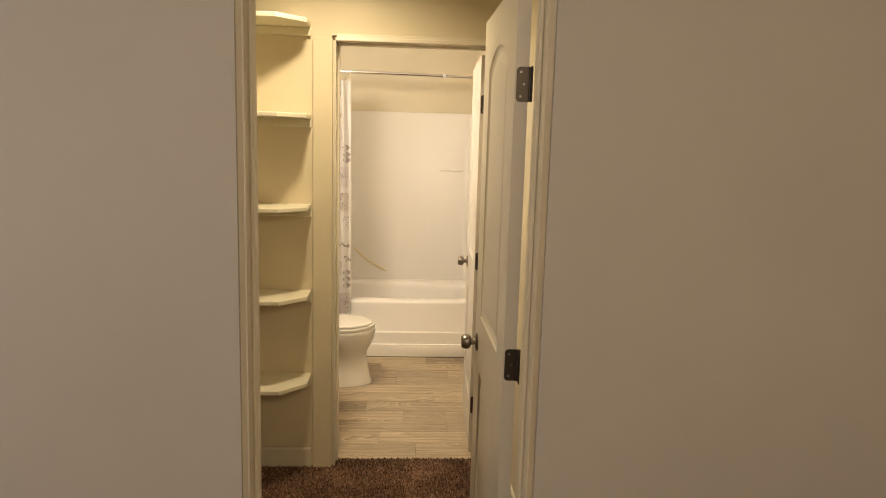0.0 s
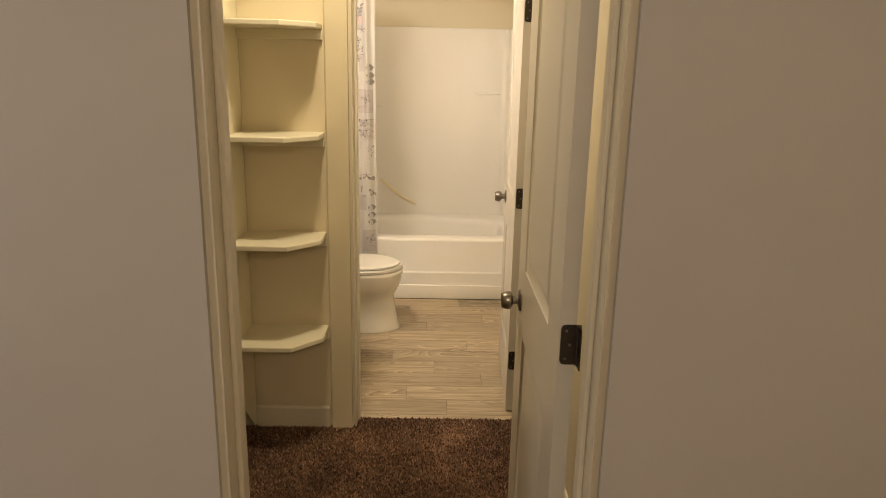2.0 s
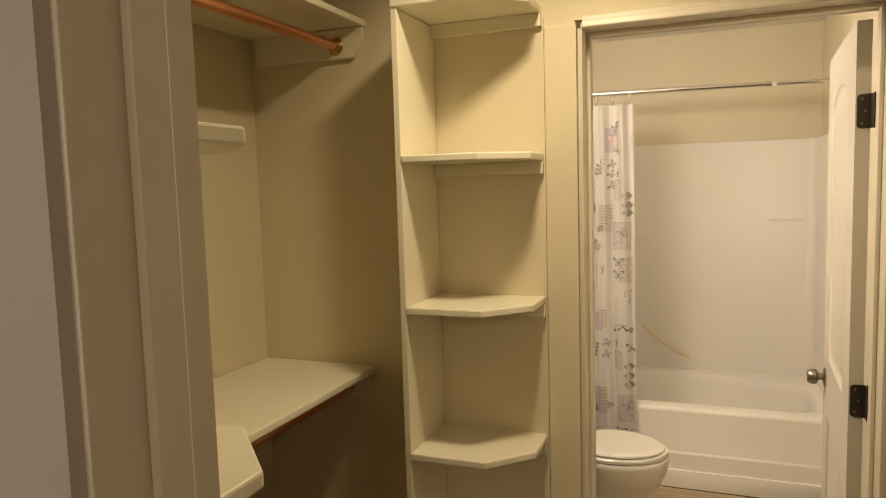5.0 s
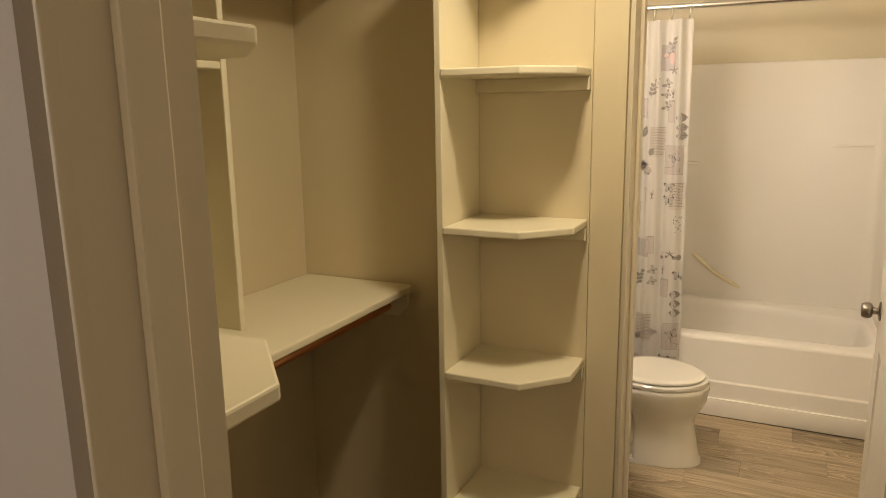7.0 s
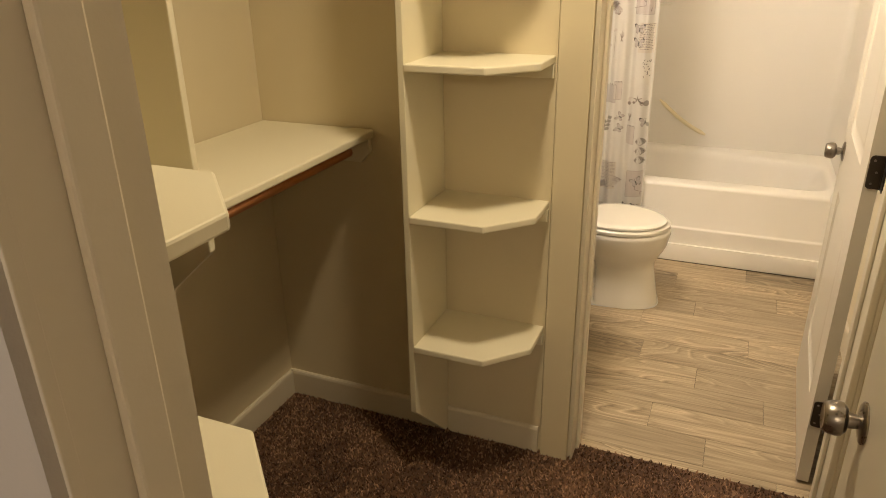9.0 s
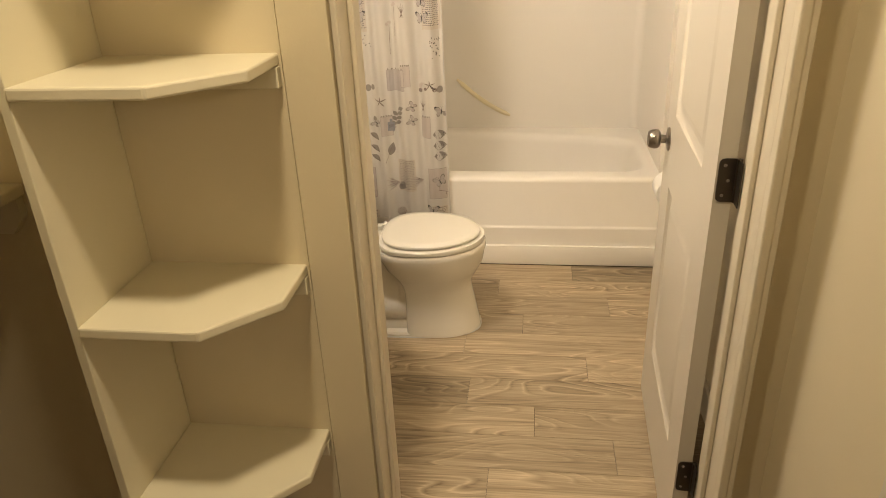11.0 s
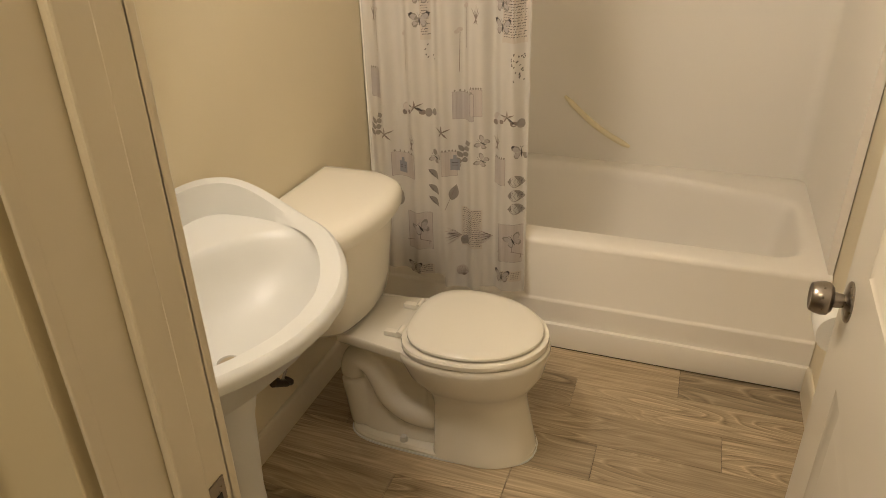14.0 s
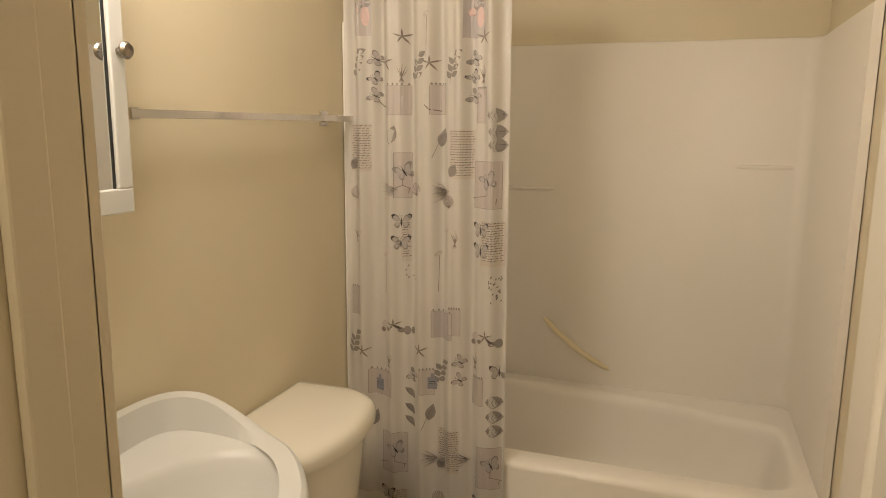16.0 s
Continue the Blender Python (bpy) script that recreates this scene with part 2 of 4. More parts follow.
def spline(ctrl, n):
    """Smooth curve through points (Catmull-Rom)."""
    P = [Vector(c) for c in ctrl]
    P = [2 * P[0] - P[1]] + P + [2 * P[-1] - P[-2]]
    out = []
    for i in range(1, len(P) - 2):
        for k in range(n):
            t = k / n
            a, b, c, d = P[i - 1:i + 3]
            out.append(0.5 * (2 * b + (c - a) * t + (2 * a - 5 * b + 4 * c - d) * t * t + (3 * b - a - 3 * c + d) * t ** 3))
    return out + [P[-2]]


# ---- plan (metres; y runs from the bedroom through the closet into the bathroom) ----
CEIL_Z = 2.50
ROOM_Y, CLO_Y0, CLO_Y1, BATH_Y0 = -1.60, -1.475, 0.022, 0.155
CLO_X0, CLO_X1 = -1.095, 0.815
BATH_X0, BATH_X1, BATH_Y1 = -0.64, 0.895, 2.64
CD_X0, CD_X1 = -0.066, 0.637      # closet doorway between its jambs
BD_X0, BD_X1 = -0.005, 0.722        # bathroom doorway between its jambs
HEAD = 2.045
TUB_Y = 1.81

# walls
bm = bmesh.new()
add_box(bm, -2.3, CD_X0 - 0.02, ROOM_Y, CLO_Y0, 0, CEIL_Z)
add_box(bm, CD_X1 + 0.02, 2.3, ROOM_Y, CLO_Y0, 0, CEIL_Z)
add_box(bm, CD_X0 - 0.02, CD_X1 + 0.02, ROOM_Y, CLO_Y0, HEAD + 0.02, CEIL_Z)
structure("wall_bedroom", bm, WALL_ROOM, "warm grey painted bedroom wall with a doorway into the closet")
bm = bmesh.new()
add_box(bm, -1.3, BD_X0 - 0.02, CLO_Y1, BATH_Y0, 0, CEIL_Z)
add_box(bm, BD_X1 + 0.02, 1.05, CLO_Y1, BATH_Y0, 0, CEIL_Z)
add_box(bm, BD_X0 - 0.02, BD_X1 + 0.02, CLO_Y1, BATH_Y0, HEAD + 0.02, CEIL_Z)
structure("wall_bathroom_front", bm, WALL, "cream painted wall between closet and bathroom")
structure("wall_closet_left", box(CLO_X0 - 0.1, CLO_X0, CLO_Y0, CLO_Y1, 0, CEIL_Z), WALL, "cream painted closet wall")
structure("wall_closet_right", box(CLO_X1, CLO_X1 + 0.1, CLO_Y0, CLO_Y1, 0, CEIL_Z), WALL, "cream painted closet wall")
structure("wall_closet_front_lining", box(CLO_X0, CD_X0 - 0.022, CLO_Y0, CLO_Y0 + 0.004, 0, CEIL_Z), WALL, "cream painted closet wall beside the doorway")
structure("wall_bathroom_left", box(BATH_X0 - 0.1, BATH_X0, BATH_Y0, BATH_Y1, 0, CEIL_Z), WALL_BATH, "cream yellow painted bathroom wall")
structure("wall_bathroom_right", box(BATH_X1, BATH_X1 + 0.1, BATH_Y0, BATH_Y1, 0, CEIL_Z), WALL_BATH, "cream yellow painted bathroom wall")
structure("wall_bathroom_back", box(BATH_X0 - 0.1, BATH_X1 + 0.1, BATH_Y1, BATH_Y1 + 0.1, 0, CEIL_Z), WALL_BATH, "cream yellow painted wall above the bath")
structure("wall_room_left", box(-2.4, -2.3, -4.8, ROOM_Y, 0, CEIL_Z), WALL_ROOM)
structure("wall_room_right", box(2.3, 2.4, -4.8, ROOM_Y, 0, CEIL_Z), WALL_ROOM)
structure("wall_room_back", box(-2.4, 2.4, -4.9, -4.8, 0, CEIL_Z), WALL_ROOM)
structure("ceiling", box(-2.4, 2.4, -4.9, BATH_Y1 + 0.1, CEIL_Z, CEIL_Z + 0.1), CEIL, "plain painted ceiling")
structure("floor", box(-2.4, 2.4, -4.9, 0.10, -0.06, 0.0), CARPET, "brown carpeted floor")


def casing(name, x0, x1, y, sgn, material, sides=(-1, 1)):
    """Narrow moulded casing round a doorway on the wall face at y; sgn is the side to which it stands out."""
    prof = [(0, 0), (0, 0.007), (0.002, 0.009), (0.011, 0.010), (0.015, 0.013), (0.027, 0.015), (0.030, 0.014), (0.031, 0.012), (0.031, 0)]
    bm = bmesh.new()
    for side, x in ((-1, x0), (1, x1)):
        if side not in sides:
            continue
        loft(bm, [[(x + side * (0.031 - u - 0.004), y + sgn * v, z) for u, v in prof] for z in (0, HEAD + 0.027)])
    loft(bm, [[(x, y + sgn * v, HEAD - 0.004 + 0.031 - u) for u, v in prof] for x in (x0 + 0.004, x1 - 0.004)])
    return structure(name, bm, material, "narrow moulded door casing painted cream")


def jamb(name, x0, x1, y0, y1, stop0, stop1, material, lip=0.0):
    """Door lining with its stop; lip: depth of an open joint between its front edge and the wall."""
    bm = bmesh.new()
    for a, b, c, d in ((x0 - 0.02, x0, x0, x0 + 0.011), (x1, x1 + 0.02, x1 - 0.011, x1)):
        add_box(bm, a, b, y0 + lip, y1, 0, HEAD + 0.02)
        if lip:
            add_box(bm, *((x0 - 0.0045, x0 - 0.0002) if a < x0 else (x1 + 0.0002, x1 + 0.0045)), y0, y0 + lip + 0.002, 0, HEAD + 0.02, 0.0012)
        add_box(bm, c, d, stop0, stop1, 0, HEAD, 0.003)
    add_box(bm, x0, x1, y0, y1, HEAD, HEAD + 0.02)
    add_box(bm, x0 + 0.011, x1 - 0.011, stop0, stop1, HEAD - 0.011, HEAD, 0.003)
    return structure(name, bm, material, "cream painted door lining with stop")


jamb("trim_closet_jamb", CD_X0, CD_X1, ROOM_Y + 0.002, -1.468, -1.546, -1.508, TRIM, 0.012)
casing("trim_bathroom_door_closet_side", BD_X0, BD_X1, 0.0, -1, TRIM, (1,))
bm = bmesh.new()
add_box(bm, BD_X1 + 0.0205, BD_X1 + 0.027, 0.0, CLO_Y1 - 0.001, 0, HEAD + 0.025)
add_box(bm, BD_X0 - 0.02, BD_X1 + 0.02, 0.0, CLO_Y1 - 0.001, HEAD + 0.0205, HEAD + 0.025)
structure("trim_bathroom_frame", bm, TRIM, "cream painted door frame edge")
jamb("trim_bathroom_jamb", BD_X0, BD_X1, 0.010, BATH_Y0 + 0.0015, 0.076, 0.114, TRIM, 0.014)
casing("trim_bathroom_door_inside", BD_X0 - 0.004, BD_X1 + 0.024, BATH_Y0, 1, TRIM)
structure("trim_board_beside_door", box(-0.108, -0.0200, 0.002, CLO_Y1, 0, 2.055, 0.002), WALL, "flat cream board beside the bathroom door")


def baseboard(name, x0, x1, y0, y1, nx, ny, h=0.102, t=0.013):
    """Baseboard from (x0, y0) to (x1, y1) on a wall whose normal into the room is (nx, ny)."""
    prof = [(0, 0), (t, 0), (t, h - 0.012), (t - 0.003, h - 0.004), (t - 0.008, h), (0, h)]
    bm = loft(bmesh.new(), [[(x + nx * u, y + ny * u, v) for u, v in prof] for x, y in ((x0, y0), (x1, y1))])
    return structure(name, bm, TRIM, "cream painted baseboard")


baseboard("baseboard_closet_far", CLO_X0, -0.4655, CLO_Y1, CLO_Y1, 0, -1)
baseboard("baseboard_closet_tower", -0.444, -0.121, CLO_Y1, CLO_Y1, 0, -1)
baseboard("baseboard_closet_left", CLO_X0, CLO_X0, CLO_Y0, CLO_Y1 - 0.013, 1, 0)
baseboard("baseboard_closet_right", CLO_X1, CLO_X1, CLO_Y0, CLO_Y1 - 0.013, -1, 0)
baseboard("baseboard_closet_corner", BD_X1 + 0.03, CLO_X1, CLO_Y1, CLO_Y1, 0, -1)
baseboard("baseboard_bath_left", BATH_X0, BATH_X0, BATH_Y0, TUB_Y, 1, 0, 0.10)
baseboard("baseboard_bath_right", BATH_X1, BATH_X1, BATH_Y0, TUB_Y - 0.012, -1, 0, 0.11)
baseboard("baseboard_bedroom_left", -2.3, CD_X0 - 0.03, ROOM_Y, ROOM_Y, 0, -1)
baseboard("baseboard_bedroom_right", CD_X1 + 0.03, 2.3, ROOM_Y, ROOM_Y, 0, -1)

# ---- doors ----
DOOR_W, DOOR_H, DOOR_T = 0.70, 2.022, 0.035


def door_leaf(parent):
    """Two-panel moulded door; local x from the hinge edge to the latch edge, y through it, z up."""
    def outline(x0, x1, z0, z1, rise, n=10):
        pts = [(x0, z0), (x1, z0)]
        for i in range(n + 1):
            s = i / n
            pts.append((x1 + (x0 - x1) * s, z1 + rise * (1 - (2 * s - 1) ** 2) if rise else z1))
            if not rise and i == 0:
                pts.append((x0, z1))
                break
        return pts
    panels = [outline(0.140, DOOR_W - 0.140, 0.995, 1.845, 0.055), outline(0.140, DOOR_W - 0.140, 0.25, 0.795, 0.0)]
    bm = bmesh.new()
    for face, out in ((0.0, 1), (DOOR_T, -1)):
        rect = [bm.verts.new((x, face, z)) for x, z in ((0, 0.012), (DOOR_W, 0.012), (DOOR_W, DOOR_H), (0, DOOR_H))]
        edges = [bm.edges.new((rect[i], rect[(i + 1) % 4])) for i in range(4)]
        for pan in panels:
            cx, cz = sum(p[0] for p in pan) / len(pan), (min(p[1] for p in pan) + max(p[1] for p in pan)) / 2
            hx, hz = DOOR_W / 2 - 0.140, (max(p[1] for p in pan) - min(p[1] for p in pan)) / 2
            rings = []
            for inset, deep in ((0, 0), (0.005, 0.005), (0.016, 0.010), (0.026, 0.010), (0.046, 0.003), (0.052, 0.0025)):
                sx, sz = (hx - inset) / hx, (hz - inset) / hz
                rings.append([bm.verts.new((cx + (x - cx) * sx, face + out * deep, cz + (z - cz) * sz)) for x, z in pan])
            n = len(pan)
            edges += [bm.edges.new((rings[0][i], rings[0][(i + 1) % n])) for i in range(n)]
            for a, b in zip(rings, rings[1:]):
                for i in range(n):
                    bm.faces.new((a[i], a[(i + 1) % n], b[(i + 1) % n], b[i]))
            bm.faces.new(rings[-1])
        bmesh.ops.triangle_fill(bm, edges=edges, use_beauty=True)
        if face == 0.0:
            first = rect
        else:
            for i in range(4):
                bm.faces.new((first[i], first[(i + 1) % 4], rect[(i + 1) % 4], rect[i]))
    return part("leaf", bm, DOORP, parent, "two-panel moulded door leaf", smooth=True)


def door_knob(parent, x, z, y, out):
    """Satin nickel knob on the face at y, standing out along out (-1 or 1)."""
    m = pose(x, y, z, 90 if out < 0 else -90) @ Matrix.Diagonal((1, 1, 0.86, 1))
    knob = part("knob", lathe([(0.011, 0.010), (0.0125, 0.022), (0.0125, 0.027), (0.020, 0.029), (0.0265, 0.036), (0.0275, 0.046), (0.0255, 0.058),
                               (0.0225, 0.0655), (0.0205, 0.067), (0.0185, 0.0655), (0.0, 0.0640)], m), NICKEL, parent, "satin nickel door knob", True)
    part("rose", lathe([(0.0, 0.0), (0.033, 0.0), (0.0335, 0.003), (0.031, 0.006), (0.022, 0.0085), (0.014, 0.0105), (0.0, 0.0106)], m), NICKEL, knob, "", True)
    return knob


def hinge(parent, z):
    """Dark hinge: rounded leaf on the door's edge, knuckle at the corner, leaf on the lining, screw heads."""
    h, r = 0.0445, 0.010
    pts = [(-0.001, h), (-0.001, -h)]
    for cz, a0 in ((-h + r, -90), (h - r, 0)):
        pts += [(0.0315 - r + r * math.cos(radians(a0 + a)), cz + r * math.sin(radians(a0 + a))) for a in (0, 30, 60, 90)]
    bm = loft(bmesh.new(), [[(x, p[0], z + p[1]) for p in pts] for x in (-0.0004, -0.0028)])
    hg = part("hinge", bm, BRONZE, parent, "dark bronze butt hinge")
    kn = bmesh.new()
    for a, b in ((-0.044, -0.027), (-0.0265, -0.009), (-0.0085, 0.0085), (0.009, 0.0265), (0.027, 0.044)):
        loft(kn, [[(-0.004 + 0.0055 * math.cos(t * math.pi / 6), -0.0055 + 0.0055 * math.sin(t * math.pi / 6), z + w) for t in range(12)] for w in (a, b)])
    part("knuckle", kn, BRONZE, hg, "", True)
    part("jamb_leaf", box(-0.036, -0.006, -0.0052, -0.0030, z - h, z + h), BRONZE, hg)
    for dz, dy in ((-0.031, 0.020), (0.0, 0.012), (0.031, 0.020)):
        part("screw", lathe([(0.0, 0), (0.0036, 0), (0.003, 0.0012), (0, 0.0013)], pose(-0.0028, dy, z + dz, 0, -90, 0), 8), NICKEL, hg)
    return hg


def make_door(name, at, turn, label, knob_z, hinges):
    d = thing(name, at, label, "door")
    d.rotation_euler = (0, 0, radians(turn))
    door_leaf(d)
    door_knob(d, DOOR_W - 0.066, knob_z, DOOR_T, 1)
    door_knob(d, DOOR_W - 0.066, knob_z, 0.0, -1)
    for z in hinges:
        hinge(d, z)
    lp = part("latch_plate", box(DOOR_W, DOOR_W + 0.0015, 0.006, 0.029, knob_z - 0.028, knob_z + 0.028), NICKEL, d, "latch plate")
    part("latch_bolt", prism([(0.011, 0.0), (0.024, 0.0), (0.024, 0.011)], "z", knob_z - 0.008, knob_z + 0.008), NICKEL, lp)
    return d


# local +y is the face that looks towards the doorway when the door stands open
make_door("closet_door", (0.624, -1.438, 0.0), 90.0, "cream two-panel closet door standing open against the closet wall", 0.885, (0.245, 1.004, 1.757))
make_door("bathroom_door", (0.710, 0.168, 0.0), 87.6, "cream two-panel bathroom door standing open with satin nickel knob", 0.912, (0.264, 1.018, 1.79))

strike = thing("strike_plate", (BD_X0, 0.132, 0.915), "nickel strike plate set into the bathroom door lining", "strike plate")
part("plate", box(-0.0005, 0.0018, -0.014, 0.014, -0.03, 0.03), NICKEL, strike)
# no opening is cut: a thin black box paints the hole's shade
part("latch_hole_shade", box(0.0016, 0.0024, -0.006, 0.007, -0.011, 0.011), BLACK, strike)

# ---- closet shelving ----


def bull_shelf(poly, z0, z1):
    return prism(poly, "z", z0, z1, 0.004)


tower = thing("corner_shelf_tower", (-0.30, -0.05, 0), "cream painted corner shelf tower with clipped-corner shelves", "shelf unit")


def tower_part(name, bm, mat, label="", owner=None):
    bm.transform(Matrix.Translation((0.30, 0.05, 0)))
    return part(name, bm, mat, owner or tower, label)


TW_L, TW_F, TW_R = -0.463, -0.243, -0.118
tower_part("side_panel", prism([(CLO_Y1 - 0.002, 0.012), (-0.004, 0.012), (TW_F + 0.004, 0.245), (TW_F + 0.004, 2.095), (CLO_Y1 - 0.002, 2.095)], "x", TW_L, TW_L + 0.018, 0.002), SHELF, "tall side panel cut away at its foot")
for top in (0.482, 0.893, 1.302, 1.712, 2.118):
    tower_part("shelf", bull_shelf([(TW_L - 0.001 + (0.019 if top < 2 else 0), CLO_Y1 - 0.002), (TW_L - 0.001 + (0.019 if top < 2 else 0), TW_F), (-0.228, TW_F), (TW_R, -0.128), (TW_R, CLO_Y1 - 0.002)], top - 0.021, top), SHELF)
    tower_part("cleat", box(TW_L + 0.0185, TW_R + 0.001, CLO_Y1 - 0.027, CLO_Y1 - 0.007, top - 0.058, top - 0.0215, 0.002), SHELF)

tower_part("back_panel", box(TW_L + 0.019, -0.1135, CLO_Y1 - 0.0065, CLO_Y1 - 0.0008, 0.104, 2.09), WALL)

near = thing("doorway_shelf_tower", (-0.30, -1.40, 0), "cream painted corner shelves with clipped corners beside the doorway", "shelf unit")


def near_part(name, bm, label=""):
    bm.transform(Matrix.Translation((0.30, 1.40, 0)))
    return part(name, bm, SHELF, near, label)


NB = CLO_Y0 + 0.005
near_part("side_panel", prism([(NB, 0.002), (-1.21, 0.09), (-1.21, 2.12), (NB, 2.12)], "x", -0.492, -0.474, 0.002))
for top in (0.482, 0.900, 1.305, 1.702, 2.148):
    near_part("shelf", bull_shelf([(-0.473 if top < 2 else -0.493, NB), (-0.148, NB), (-0.148, -1.295), (-0.265, -1.176), (-0.473 if top < 2 else -0.493, -1.176)], top - 0.022, top))

low = thing("hanging_shelf", (-0.88, -0.7, 1.02), "deep cream shelf with a copper clothes rod under it", "shelf")


def low_part(name, bm, mat, label="", smooth=False):
    bm.transform(Matrix.Translation((0.88, 0.7, -1.02)))
    return part(name, bm, mat, low, label, smooth)


low_part("board", prism([(CLO_X0 + 0.002, CLO_Y0 + 0.006), (-0.676, CLO_Y0 + 0.006), (-0.676, CLO_Y1 - 0.012), (-0.684, CLO_Y1 - 0.002), (CLO_X0 + 0.002, CLO_Y1 - 0.002)], "z", 1.036, 1.060, 0.005), SHELF)
low_part("rod", tube([(-0.765, CLO_Y0 + 0.03, 0.985), (-0.765, CLO_Y1 - 0.02, 0.985)], 0.016, 20), COPPER, "copper clothes rod", True)
for ya, yb in ((CLO_Y1 - 0.022, CLO_Y1 - 0.002), (CLO_Y0 + 0.006, CLO_Y0 + 0.026)):
    low_part("bracket", prism([(-0.90, 1.031), (-0.69, 1.031), (-0.69, 0.99), (-0.72, 0.955), (-0.90, 0.955)], "y", ya, yb, 0.002), SHELF, "rod support block")
low_part("support", prism([(CLO_X0 + 0.002, 1.034), (-0.709, 1.034), (-0.709, 0.942), (-0.722, 0.930), (CLO_X0 + 0.002, 0.60)], "y", -0.727, -0.708, 0.003), SHELF, "slanted support board under the shelf")
low_part("back_cleat", box(CLO_X0 + 0.002, CLO_X0 + 0.02, CLO_Y0 + 0.03, CLO_Y1 - 0.025, 0.95, 1.031), SHELF)

high = thing("upper_hanging_shelf", (-0.88, -0.25, 2.12), "cream upper shelf with a copper clothes rod under it", "shelf")


def high_part(name, bm, mat, label="", smooth=False):
    bm.transform(Matrix.Translation((0.88, 0.25, -2.12)))
    return part(name, bm, mat, high, label, smooth)


high_part("board", box(CLO_X0 + 0.002, -0.668, CLO_Y0 + 0.006, CLO_Y1 - 0.002, 2.122, 2.142, 0.004), SHELF)
high_part("rod", tube([(-0.765, CLO_Y0 + 0.03, 2.068), (-0.765, CLO_Y1 - 0.024, 2.068)], 0.016, 20), COPPER, "copper clothes rod", True)
high_part("flange", lathe([(0, 0), (0.026, 0), (0.026, 0.004), (0.020, 0.010), (0.0185, 0.022), (0, 0.022)], pose(-0.765, CLO_Y1 - 0.022, 2.068, 90)), BRASS, "brass rod flange", True)
for ya, yb in ((CLO_Y1 - 0.020, CLO_Y1 - 0.002), (CLO_Y0 + 0.006, CLO_Y0 + 0.024)):
    high_part("bracket", prism([(CLO_X0 + 0.03, 2.121), (-0.675, 2.121), (-0.675, 2.085), (-0.71, 2.03), (CLO_X0 + 0.03, 2.03)], "y", ya, yb, 0.002), SHELF, "rod support block")

cubby = thing("cubby_divider", (-0.98, -0.8, 1.056), "cream cubby boards standing on the deep closet shelf", "shelf unit")


def cubby_part(name, bm):
    bm.transform(Matrix.Translation((0.98, 0.8, -1.056)))
    return part(name, bm, SHELF, cubby)


cubby_part("upright", box(CLO_X0 + 0.003, -0.862, -0.575, -0.556, 1.0565, 2.118, 0.003))
cubby_part("cross_shelf", box(CLO_X0 + 0.003, -0.864, CLO_Y0 + 0.008, -0.5755, 1.712, 1.730, 0.003))

# ---- bath ----
tub = thing("bathtub", (0.13, 2.2, 0), "white fibreglass bathtub with moulded wall surround", "bathtub")
TX0, TX1, TY0, TY1 = BATH_X0 + 0.003, BATH_X1 - 0.003, TUB_Y, BATH_Y1 - 0.003
RIM = 0.434


def tub_part(name, bm, mat=None, label="", smooth=True):
    bm.transform(Matrix.Translation((-0.13, -2.2, 0)))
    return part(name, bm, mat or TUBM, tub, label, smooth)


# apron with rolled rim, a shallow step and its base trim
prof = [(0.10, RIM - 0.004), (0.06, RIM), (0.024, RIM - 0.001), (0.010, RIM - 0.005), (0.002, RIM - 0.013), (0.0, RIM - 0.024), (0.011, 0.199), (0.008, 0.193), (0.004, 0.189), (0.003, 0.183), (0.008, 0.10), (0.008, 0.004), (0.10, 0.004)]
tub_part("apron", loft(bmesh.new(), [[(x, TY0 + u, v) for u, v in prof] for x in (TX0, TX1)]), label="tub front with a rolled rim")
tub_part("base_trim", box(TX0, TX1, TY0 - 0.008, TY0 + 0.009, 0.0045, 0.100, 0.003), label="flat base strip under the tub front")


def basin_ring(inset, z, n=64):
    out = []
    for i in range(n):
        a = 2 * math.pi * i / n
        cx, cy, rx, ry = 0.128, 2.222, 0.728 - inset * 1.1, 0.345 - inset * 0.85
        c, s = math.cos(a), math.sin(a)
        p = 2 / 6.5
        x, y = cx + rx * math.copysign(abs(c) ** p, c), cy + ry * math.copysign(abs(s) ** p, s)
        if y > cy:
            y -= 0.10 * max(0.0, min(1.0, (x - 0.25) / 0.4)) * (y - cy) / ry
        out.append((x, y, z))
    return out


bm = bmesh.new()
outer = [bm.verts.new(p) for p in ((TX0, TY0 + 0.06, RIM), (TX1, TY0 + 0.06, RIM), (TX1, TY1, RIM), (TX0, TY1, RIM))]
ring0 = [bm.verts.new(p) for p in basin_ring(0, RIM)]
bmesh.ops.triangle_fill(bm, use_beauty=True, edges=[bm.edges.new((r[i], r[(i + 1) % len(r)])) for r in (outer, ring0) for i in range(len(r))])
prev = ring0
for inset, z in ((0.008, RIM - 0.002), (0.018, RIM - 0.008), (0.028, RIM - 0.020), (0.036, RIM - 0.045), (0.055, 0.28), (0.085, 0.16), (0.12, 0.115), (0.18, 0.10)):
    cur = [bm.verts.new(p) for p in basin_ring(inset, z)]
    for i in range(len(cur)):
        j = (i + 1) % len(cur)
        bm.faces.new((prev[i], prev[j], cur[j], cur[i]))
    prev = cur
bm.faces.new(prev)
tub_part("basin", bm, label="white tub basin")

# surround: end walls, back wall with a shallow raised field, rounded corners, flange on top
ST = 1.842


